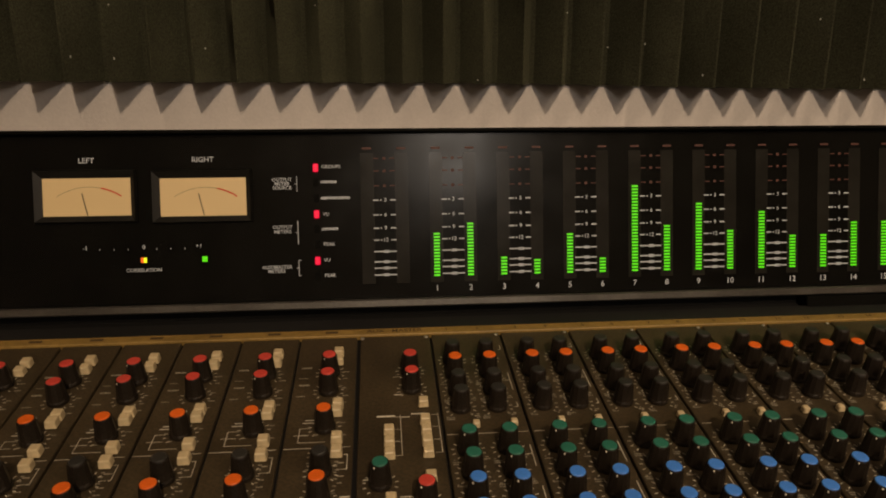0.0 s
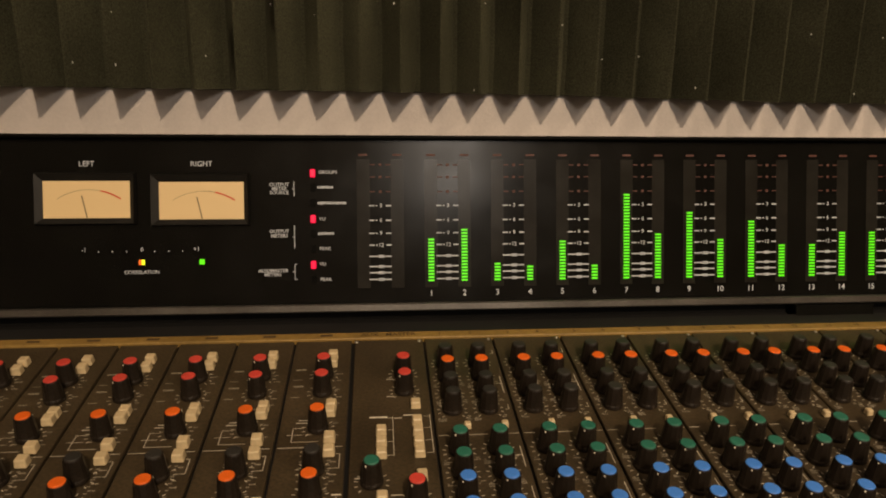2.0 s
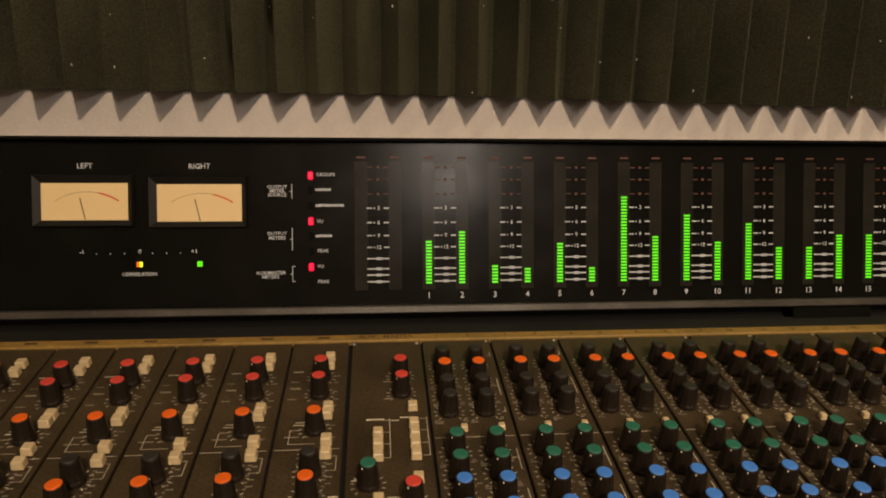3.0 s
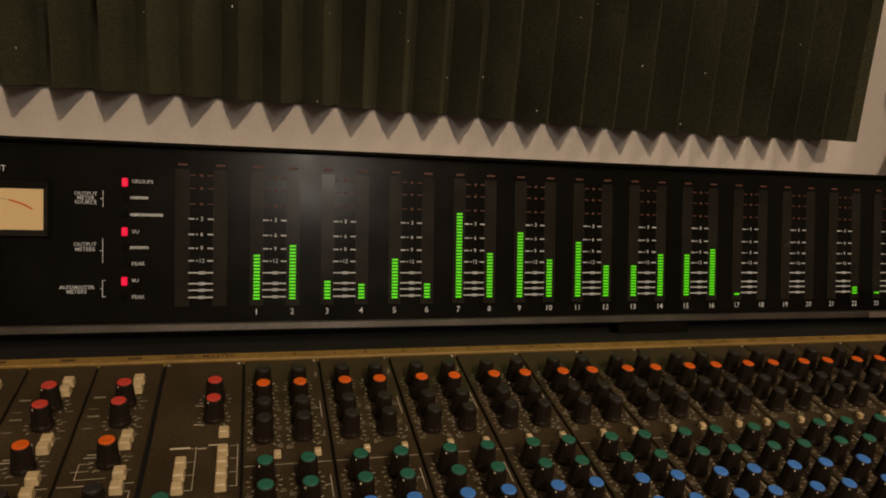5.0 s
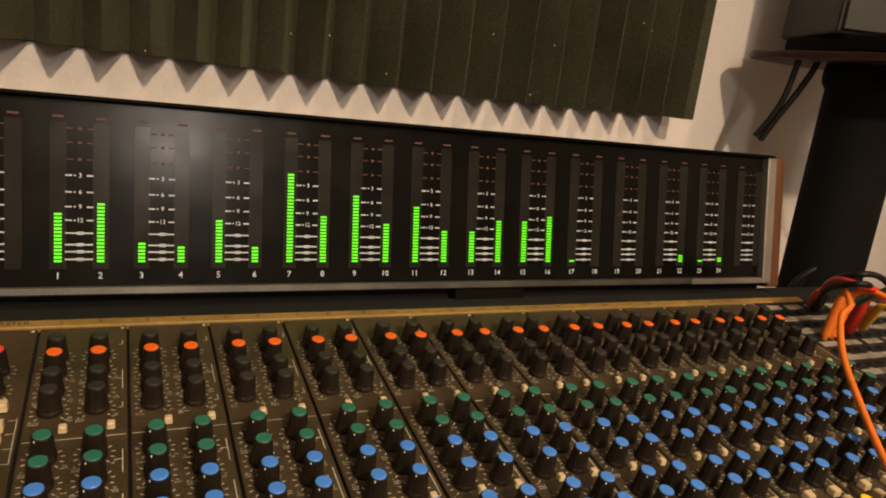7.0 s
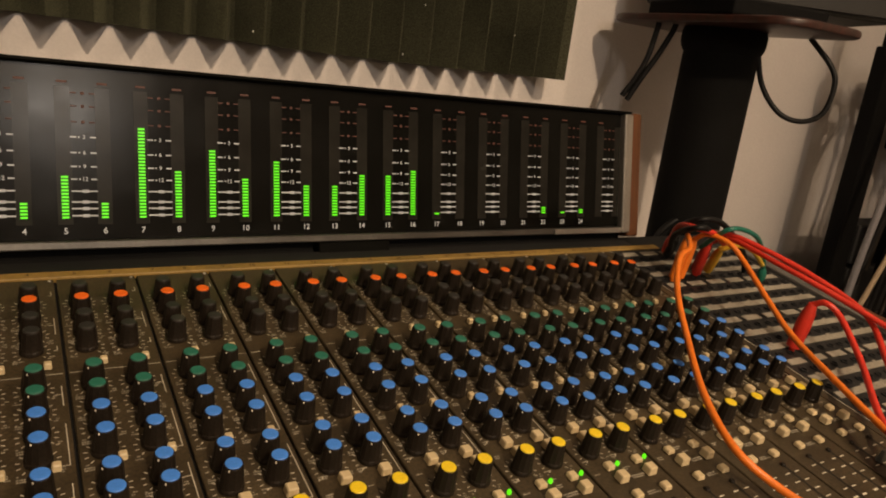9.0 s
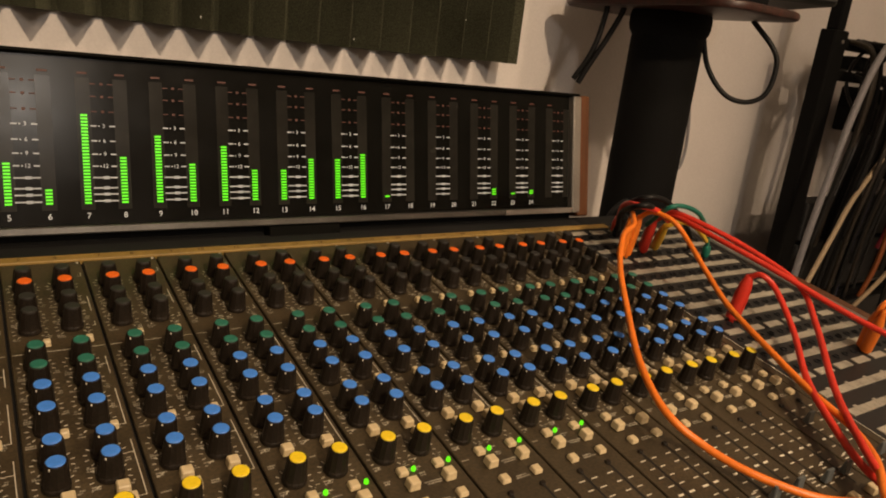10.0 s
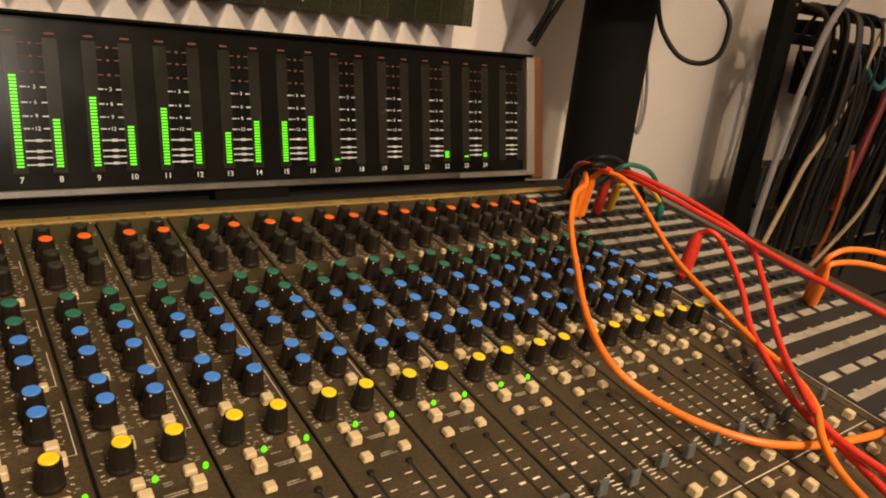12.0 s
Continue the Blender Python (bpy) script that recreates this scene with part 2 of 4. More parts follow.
def room():
    def slab(name, material, label, category, *a):
        tagged(link(name, boxed(*a), material), label, category, kind="structure")
    slab("wall_north", PAINT, "off-white painted plaster wall behind the console", "wall", -2.6, 3.2, WALL_Y, WALL_Y + 0.14, 0, 3.1)
    slab("wall_south", BOUNCE_WALL, "unseen off-white wall, kept pale to bounce light", "wall", -2.6, 3.2, -4.34, -4.2, 0, 3.1)
    slab("wall_west", BOUNCE_WALL, "unseen off-white wall, kept pale to bounce light", "wall", -2.74, -2.6, -4.34, WALL_Y + 0.14, 0, 3.1)
    slab("wall_east", BOUNCE_WALL, "unseen off-white wall, kept pale to bounce light", "wall", 3.2, 3.34, -4.34, WALL_Y + 0.14, 0, 3.1)
    slab("floor", CARPET, "grey-brown carpeted floor", "floor", -2.74, 3.34, -4.34, WALL_Y + 0.14, -0.1, 0)
    slab("ceiling", CEIL, "plain painted ceiling", "ceiling", -2.74, 3.34, -4.34, WALL_Y + 0.14, 3.1, 3.2)


room()


def foam_panel():
    """Wedge foam with upright ridges, hung on the wall."""
    pitch, right, z0, z1, n = 0.0489, 0.9255, 1.178, 2.25, 40  # the lower edge hangs a little higher towards the west
    back, groove, ridge = WALL_Y - 0.002, WALL_Y - 0.008, WALL_Y - 0.0725
    prof = [(right, back), (right, ridge + 0.002)]
    x = right - 0.02
    prof.append((x, ridge + 0.002))
    x -= 0.0115
    for i in range(n):
        g = 0.9315 - pitch * (i + 1)
        prof += [(g + 0.003, groove), (g - 0.003, groove)]
        prof += [(g - pitch / 2 + 0.0014 * math.sin(radians(a)), ridge + 0.0014 * (1 - math.cos(radians(a)))) for a in (70, 42, 14, -14, -42, -70)]
    prof.append((prof[-1][0] - 0.01, back))
    bm = bmesh.new()
    rows = 24
    rng = random.Random(4)
    levels = [z0 + (z1 - z0) * k / rows for k in range(rows + 1)]
    rings = [[bm.verts.new((px + (rng.uniform(-0.0006, 0.0006) if 0 < j < len(prof) - 1 else 0), py, z + 0.0042 * (0.9 - px) - 0.006 * math.exp(-((px - 0.60) / 0.32) ** 2))) for j, (px, py) in enumerate(prof)] for z in levels]
    m = len(prof)
    for a, b in zip(rings, rings[1:]):
        for j in range(m):
            bm.faces.new((a[j], a[(j + 1) % m], b[(j + 1) % m], b[j]))
    for ring in (rings[0], rings[-1]):
        rear = [bm.verts.new((v.co.x, back, v.co.z)) for v in ring]
        for j in range(1, m - 2):
            bm.faces.new((ring[j], ring[j + 1], rear[j + 1], rear[j]))
    ob = link("acoustic_foam_panel", bm, FOAM, smooth=True)
    tagged(ob, "charcoal wedge foam acoustic panel with upright ridges on the wall", "acoustic foam")
    dust = bmesh.new()
    for i in range(70):
        g = 0.9315 - pitch * rng.randint(1, 32)
        s = rng.uniform(0.0004, 0.0011)
        bmesh.ops.create_icosphere(dust, subdivisions=1, radius=s, matrix=Matrix.Translation((g - pitch / 2 + rng.uniform(-0.012, 0.012), ridge + 0.012 - s, rng.uniform(1.185, 1.42))) @ Matrix.Diagonal((1, 1, rng.uniform(0.7, 2.2), 1)))
    tagged(part("dust_speck", dust, DUST, ob, "pale specks of dust"), kind="stuff")


foam_panel()

# ---- meter bridge ----
P = 0.064


def meter_bridge():
    b = thing("meter_bridge", BRIDGE, "black meter bridge with lit bar meters and two dials", "meter bridge")
    x0, x1 = -0.66, 0.853
    part("body", boxed(x0, 0.868, 0.012, 0.10, -0.03, 0.146), MATT, b)
    part("meter_window", boxed(x0, x1, 0.0, 0.0115, -0.0075, 0.1458), ACRYL, b, "smoked glossy acrylic meter face")
    part("top_rail", boxed(x0, 0.866, -0.009, 0.10, 0.1462, 0.1496, bevel=0.0008), FACE_BLACK, b)
    part("bottom_rail", boxed(x0, x1, -0.006, 0.012, -0.0160, -0.0082, bevel=0.0012), RAIL, b, "aluminium rail under the meters")
    part("side_trim", boxed(0.8535, 0.868, -0.010, 0.10, -0.016, 0.146, bevel=0.0015), ALU, b, "aluminium edge trim")
    cheek = bmesh.new()
    box(cheek, 0.8685, 0.890, -0.004, 0.105, -0.022, 0.1485, bevel=0.003, seg=2)
    part("end_cheek", cheek, WOOD, b, "reddish teak end cheek")
    box_l = boxed(x0 - 0.03, x0 - 0.0005, -0.004, 0.105, -0.022, 0.150, bevel=0.004, seg=2)
    part("end_cheek", box_l, WOOD, b, "reddish teak end cheek")
    # the rail's bright stretch is put into colour, as a paler strip laid on it
    part("rail_bright_overlay", boxed(0.735, 0.8532, -0.0085, -0.0063, -0.0158, -0.0088, bevel=0.0006), ALU, b, "bright stretch of the rail, put in as a paler strip")
    # darker stretch under the rail, made by an added black block
    part("rail_dark_patch", boxed(0.412, 0.495, -0.0075, 0.012, -0.0285, -0.0168, bevel=0.001), FACE_BLACK, b, "dark patch under the rail, put in as a black block")
    part("foot_riser", boxed(x0, 0.85, 0.016, 0.09, -0.075, -0.031), MATT, b)

    # bar meters
    levels = (.052, .062, .028, .026, .050, .026, .093, .056, .076, .048, .068, .044, .044, .055, .054, .060, .0135, 0, 0, 0, 0, .020, .0125, .0165)
    band_rects, red_rects, tick_rects, redtick = [], [], [], []
    for n in range(-1, 27):
        x = (n / 2 + 0.25) * P
        band_rects.append((x - 0.0062, x + 0.0062, 0.006, 0.128))
        if 1 <= n <= 24 or n in (-1, 0, 25):
            red_rects.append((x - 0.0042, x + 0.0042, 0.1312, 0.1330))
    rows = (.0841, .0703, .0580, .0468, .0361, .0264, .0205, .0141)
    for k in range(0, 14):
        x = k * P
        for j, z in enumerate(rows):
            h = 0.00058
            if j < 4:
                tick_rects += [(x - 0.0108, x - 0.0058, z - h, z + h), (x - 0.0044, x - 0.0030, z - h, z + h), (x + 0.0052, x + 0.0102, z - h, z + h)]
            else:
                tick_rects.append((x - 0.0108, x + 0.0102, z - h, z + h))
            if j > 3:
                w = 0.0026
                tick_rects.append((x - w + 0.0006, x + w + 0.0006, z - 0.0013, z + 0.0013))
        for z in (.1228, .1112, .0974):
            redtick += [(x - 0.0098, x - 0.0050, z - 0.0005, z + 0.0005), (x + 0.0050, x + 0.0098, z - 0.0005, z + 0.0005), (x - 0.0014, x + 0.0014, z - 0.0012, z + 0.0012)]
    for r in band_rects:
        part("led_channel", bars([r], 0.0004), BAND, b, "grey strip behind the acrylic").matrix_basis = FACE
    for k in range(14):
        pick = [r for r in tick_rects if abs((r[0] + r[1]) / 2 - k * P) < P / 2]
        tagged(part("level_scale", bars(pick, 0.0008), INKB, b, "white printed level scale"), kind="stuff").matrix_basis = FACE
        pick = [r for r in redtick if abs((r[0] + r[1]) / 2 - k * P) < P / 2]
        tagged(part("overload_scale", bars(pick, 0.0008), INKR, b, "dim red upper scale"), kind="stuff").matrix_basis = FACE
    for r in red_rects:
        part("overload_mark", bars([r], 0.0008), INKR, b, "dim red overload mark").matrix_basis = FACE
    for k in range(14):
        for s, z in zip(("3", "6", "9", "12"), rows):
            words("scale_number", s, 0.0052, b, Matrix.Translation((k * P + 0.0004, -0.0009, z)) @ FACE, INKB)
    for n, top in enumerate(levels, 1):
        x = (n / 2 + 0.25) * P
        words("channel_number", str(n), 0.0078, b, Matrix.Translation((x, -0.0009, 0.0002)) @ FACE, INKB)
        if top:
            bm, z = bmesh.new(), 0.0118
            while z < top:
                box(bm, x - 0.0028, x + 0.0028, -0.0016, -0.0005, z, z + 0.0017)
                z += 0.0030
            tagged(part("led_bar", bm, LED_GREEN, b, "lit green segments of a level meter"), kind="stuff")

    # dials
    for xa, xb, za, zb, word in ((-0.3045, -0.2282, 0.0738, 0.1078, "LEFT"), (-0.2027, -0.1262, 0.0722, 0.1068, "RIGHT")):
        g = 0.0078
        bm = bmesh.new()
        outer = [(xa - g, za - 0.0062), (xb + g * 0.7, za - 0.0062), (xb + g * 0.7, zb + g), (xa - g, zb + g)]
        inner = [(xa, za), (xb, za), (xb, zb), (xa, zb)]
        o = [bm.verts.new((x, -0.0010, z)) for x, z in outer]
        m = [bm.verts.new((x + (0.0015 if x < (xa + xb) / 2 else -0.0015), -0.0052, z + (0.0012 if z < 0.09 else -0.0012))) for x, z in outer]
        i = [bm.verts.new((x, -0.0022, z)) for x, z in inner]
        for ra, rb in ((o, m), (m, i)):
            for q in range(4):
                bm.faces.new((ra[q], ra[(q + 1) % 4], rb[(q + 1) % 4], rb[q]))
        part("dial_bezel", bm, BEZEL, b, "black bevelled bezel")
        card = part("dial_card", boxed(xa, xb, -0.0018, -0.0006, za, zb), DIAL, b, "warm backlit cream dial card")
        cx, cz, r = (xa + xb) / 2 + 0.002, za - 0.024, 0.050
        def arc(a0, a1, rr, k=10):
            pts = [(cx + rr * math.sin(radians(a0 + (a1 - a0) * q / k)), cz + rr * math.cos(radians(a0 + (a1 - a0) * q / k))) for q in range(k + 1)]
            return list(zip(pts, pts[1:]))
        part("red_arc", strokes(arc(12, 34, r), 0.0013, 0.0022), DIALRED, card).matrix_basis = FACE
        ticks = arc(-34, 12, r, 14)
        thin = strokes(ticks, 0.0003, 0.0022)
        part("dial_scale", thin, DIALINK, card).matrix_basis = FACE
        needle = strokes([((cx - 0.0015, za + 0.0005), (cx - 0.0060, za + 0.0205))], 0.0009, 0.0030)
        part("needle", needle, DIALINK, card, "thin dark needle").matrix_basis = FACE
        words("dial_name", word, 0.0068, b, Matrix.Translation(((xa + xb) / 2, -0.0009, 0.1232)) @ FACE, INKB)

    # phase meter
    dots = [(-0.2702 + i * 0.0125 - 0.0004, -0.2702 + i * 0.0125 + 0.0004, 0.0423, 0.0437) for i in range(1, 8) if i != 4]
    part("phase_scale", bars(dots, 0.0008), INKB, b).matrix_basis = FACE
    for x, s in ((-0.2702, "-1"), (-0.2190, "0"), (-0.1702, "+1")):
        words("phase_number", s, 0.0056, b, Matrix.Translation((x, -0.0009, 0.0446)) @ FACE, INKB)
    words("phase_name", "CORRELATION", 0.0046, b, Matrix.Translation((-0.2194, -0.0009, 0.0237)) @ FACE, INKB)
    part("phase_led", boxed(-0.2218, -0.2196, -0.0016, 0, 0.0306, 0.0352), LED_AMBER, b, "lit orange lamp")
    part("phase_led", boxed(-0.2191, -0.2170, -0.0016, 0, 0.0306, 0.0352), glow("lit_yellow_led", (0.8, 0.9, 0.02), 1.1), b, "lit yellow lamp")
    part("phase_led", boxed(-0.1675, -0.1632, -0.0016, 0, 0.0304, 0.0352), LED_GREEN, b, "lit green lamp")

    # selector lamps
    for z in (0.1147, 0.0719, 0.0288):
        part("selector_lamp", boxed(-0.0655, -0.0607, -0.003, 0, z - 0.0038, z + 0.0038, bevel=0.0008), LED_RED, b, "lit red selector lamp")
    for z in (0.1012, 0.0868, 0.0581, 0.0439, 0.0148):
        part("selector_lamp", boxed(-0.0655, -0.0607, -0.0006, 0, z - 0.0036, z + 0.0036), FACE_BLACK, b, "unlit dark selector lamp")
    rects, run = [], random.Random(3)
    for w, z in ((0.0150, .1016), (0.0270, .0868), (0.0150, .0581)):
        word_run(rects, run, -0.0588, z, w, 0.0013)
    tagged(part("selector_lettering", bars(rects, 0.0008), INKB, b, "small white printed words"), kind="stuff").matrix_basis = FACE
    for z in (.0718, .0292):
        words("selector_name", "VU", 0.0046, b, Matrix.Translation((-0.0545, -0.0009, z)) @ FACE, INKB)
    for s, x, z in (("GROUPS", -0.0490, .1156), ("PEAK", -0.0520, .0439), ("PEAK", -0.0518, .0148), ("OUTPUT", -0.0940, .1040), ("METER", -0.0940, .1003), ("SOURCE", -0.0940, .0966), ("AUX/MASTER", -0.1005, .0235), ("METERS", -0.1010, .0198)):
        words("selector_name", s, 0.0046, b, Matrix.Translation((x, -0.0009, z)) @ FACE, INKB)
    words("selector_name", "OUTPUT", 0.0046, b, Matrix.Translation((-0.0945, -0.0009, 0.0604)) @ FACE, INKB)
    words("selector_name", "METERS", 0.0046, b, Matrix.Translation((-0.0945, -0.0009, 0.0562)) @ FACE, INKB)
    for za, zb, ends in ((.0931, .1072, False), (.0445, .0659, False), (.0150, .0298, True)):
        mid = (za + zb) / 2
        pieces = [(-0.0808, -0.0802, za, zb), (-0.0828, -0.0808, mid - 0.0003, mid + 0.0003)]
        if ends:
            pieces += [(-0.0802, -0.0780, zb - 0.0006, zb), (-0.0802, -0.0780, za, za + 0.0006)]
        part("selector_bracket", bars(pieces, 0.0008), INKB, b).matrix_basis = FACE
    return b


meter_bridge()

# ---- console ----
FRONT = 0.62  # how far the desk runs towards the operator


def console_frame():
    c = thing("console_frame", DESK, "black console body carrying the modules, with a yellowed number strip", "mixing console")
    part("chassis", boxed(-0.70, 1.075, -FRONT, 0.115, -0.14, -0.0045), GAP, c)
    part("number_strip", boxed(-0.70, 0.902, 0.0662, 0.0775, -0.004, 0.0015, bevel=0.0008), TAPE, c, "yellowed strip with faint channel numbers")
    part("back_ledge", boxed(-0.70, 0.86, 0.0780, 0.0965, -0.004, 0.001), BLACK, c)
    rects = []
    faded = mat("faded_ink", (0.075, 0.045, 0.016), 0.7)
    for k in range(24):
        x = 0.0378 + 0.0632 * (k // 2) + (0.0152 if k % 2 == 0 else 0.0432)
        words("strip_number", str(k + 1), 0.0062, c, Matrix.Translation((x, 0.0718, 0.0019)), faded)
    for k in range(10):
        x = -0.05 - 0.0507 * k
        rects.append((x - 0.0055, x + 0.0055, 0.0700, 0.0736))
    tagged(part("strip_writing", bars(rects, 0.0019), faded, c, "faint worn lettering"), kind="stuff")
    words("strip_name", "AUX   MASTER", 0.0076, c, Matrix.Translation((0.006, 0.0718, 0.0019)), faded)
    part("filler_strip", boxed(0.7968, 0.8078, -FRONT + 0.01, 0.0655, -0.004, -0.0003), MODULE, c)
    part("edge_rail", boxed(1.044, 1.062, -FRONT, 0.085, -0.004, 0.004, bevel=0.0015), ALU, c, "grey metal edge rail")
    part("side_cheek", boxed(1.0625, 1.085, -FRONT, 0.12, -0.2, 0.003, bevel=0.004, seg=2), WOOD, c)
    part("pedestal", boxed(-0.66, 1.03, -0.5, 0.08, -0.80, -0.141), BLACK, c)


console_frame()

# shared meshes for knobs and buttons
R0, R1, H = 0.0078, 0.0060, 0.0195


def knob_meshes():
    bm = bmesh.new()
    sides = 24
    prof = [(R0, 0.0006), (R0, 0.0030), (R0 - 0.0004, 0.0042), (R1 + 0.0001, H - 0.0014), (R1 - 0.0004, H - 0.0006)]
    rings = []
    for q, (r, z) in enumerate(prof):
        rings.append([bm.verts.new(((r - (0.00028 if 1 < q < 4 and i % 2 else 0)) * math.cos(2 * math.pi * i / sides), (r - (0.00028 if 1 < q < 4 and i % 2 else 0)) * math.sin(2 * math.pi * i / sides), z)) for i in range(sides)])
    for a, c in zip(rings, rings[1:]):
        for i in range(sides):
            bm.faces.new((a[i], a[(i + 1) % sides], c[(i + 1) % sides], c[i]))
    bm.faces.new(rings[-1])
    me = bpy.data.meshes.new("knob")
    bm.to_mesh(me), bm.free()
    me.materials.append(KNOB)
    caps = {}
    for colour, material in CAPS.items():
        bm = lathe([(R1 - 0.0009, H - 0.0007), (R1 - 0.0009, H - 0.0002), (R1 - 0.0014, H + 0.0002)], 20)
        mc = bpy.data.meshes.new("cap_" + colour)
        bmesh.ops.recalc_face_normals(bm, faces=bm.faces)
        bm.to_mesh(mc), bm.free()
        mc.materials.append(material)
        caps[colour] = mc
    bm = boxed(-0.00050, 0.00050, R1 - 0.0008, R1 + 0.00035, H - 0.0026, H - 0.0012, bevel=0.0002)
    pip = bpy.data.meshes.new("pointer")
    bm.to_mesh(pip), bm.free()
    pip.materials.append(INK)
    return me, caps, pip


def button_mesh(name, s, h, material):
    bm = boxed(-s / 2, s / 2, -s / 2, s / 2, 0, h, bevel=0.0008)
    for v in bm.verts:
        if v.co.z > h * 0.7:
            v.co.x *= 0.90
            v.co.y *= 0.90
    me = bpy.data.meshes.new(name)
    bmesh.ops.recalc_face_normals(bm, faces=bm.faces)
    bm.to_mesh(me), bm.free()
    me.materials.append(material)
    return me


KNOB_ME, CAP_ME, POINTER_ME = knob_meshes()
BUTTON_ME = button_mesh("push_button", 0.0080, 0.0062, IVORY)
TALL_ME = button_mesh("push_button", 0.0084, 0.0068, IVORY)
MASTER_ME = button_mesh("push_button", 0.0078, 0.0064, IVORY)
LOW_ME = button_mesh("push_button", 0.0074, 0.0040, IVORY)
SLIM_ME = button_mesh("push_button", 0.0054, 0.0052, IVORY)


def led_mesh():
    me = bpy.data.meshes.new("lit_lamp")
    bm = lathe([(0.0016, 0), (0.0016, 0.002), (0.0009, 0.0032)], 10)
    bm.to_mesh(me), bm.free()
    me.materials.append(LED_GREEN)
    return me


LED_ME = led_mesh()


def fader_mesh():
    bm = boxed(-0.0045, 0.0045, -0.0028, 0.0028, 0.0015, 0.0135, bevel=0.0009)
    for v in bm.verts:
        if v.co.z > 0.009:
            v.co.y *= 0.45
    me = bpy.data.meshes.new("fader_cap")
    bm.to_mesh(me), bm.free()
    me.materials.append(FADER)
    return me


FADER_ME = fader_mesh()
SPIN = random.Random(11)


def knob(parent, x, v, colour, scale=1.0):
    k = share("knob", KNOB_ME, parent, Matrix.Translation((x, -v, 0)) @ Matrix.Diagonal((scale, scale, 1, 1)), colour + "-capped knob" if colour != "black" else "plain black knob")
    turns = {"blue": (142, 142, 142, 138, 120, 145), "green": (142, 142, 100, -40, 142), "orange": (-80, 20, 0, 40, -60), "red": (142, 140, 60, 0), "yellow": (0, 0, 12, -10)}
    share("cap", CAP_ME[colour], k, Matrix.Identity(4))
    if colour in turns:
        share("pointer", POINTER_ME, k, pose(0, 0, 0, 0, 0, SPIN.choice(turns[colour])), "white pointer mark")


def dial_marks(segs, x, v, r=0.0096, n=11):
    for i in range(n):
        a = radians(-135 + 270 * i / (n - 1))
        s, c = math.sin(a), math.cos(a)
        segs.append(((x + r * s, -v + r * c), (x + (r + 0.0024) * s, -v + (r + 0.0024) * c)))


def button(parent, x, v, mesh=None):
    share("push_button", mesh or BUTTON_ME, parent, Matrix.Translation((x, -v, 0.0002)))


COLUMN = ((-0.0210, "black"), (0.0, "orange"), (0.0240, "black"), (0.0450, "black"), (0.0930, "green"), (0.1170, "green"),
          (0.1400, "blue"), (0.1635, "blue"), (0.1950, "blue"), (0.2150, "blue"), (0.2550, "yellow"))
PITCH = 0.0632
LIT = {1, 2, 3, 4, 5, 6, 7, 8, 9, 10, 11, 12, 13, 14, 15, 16}


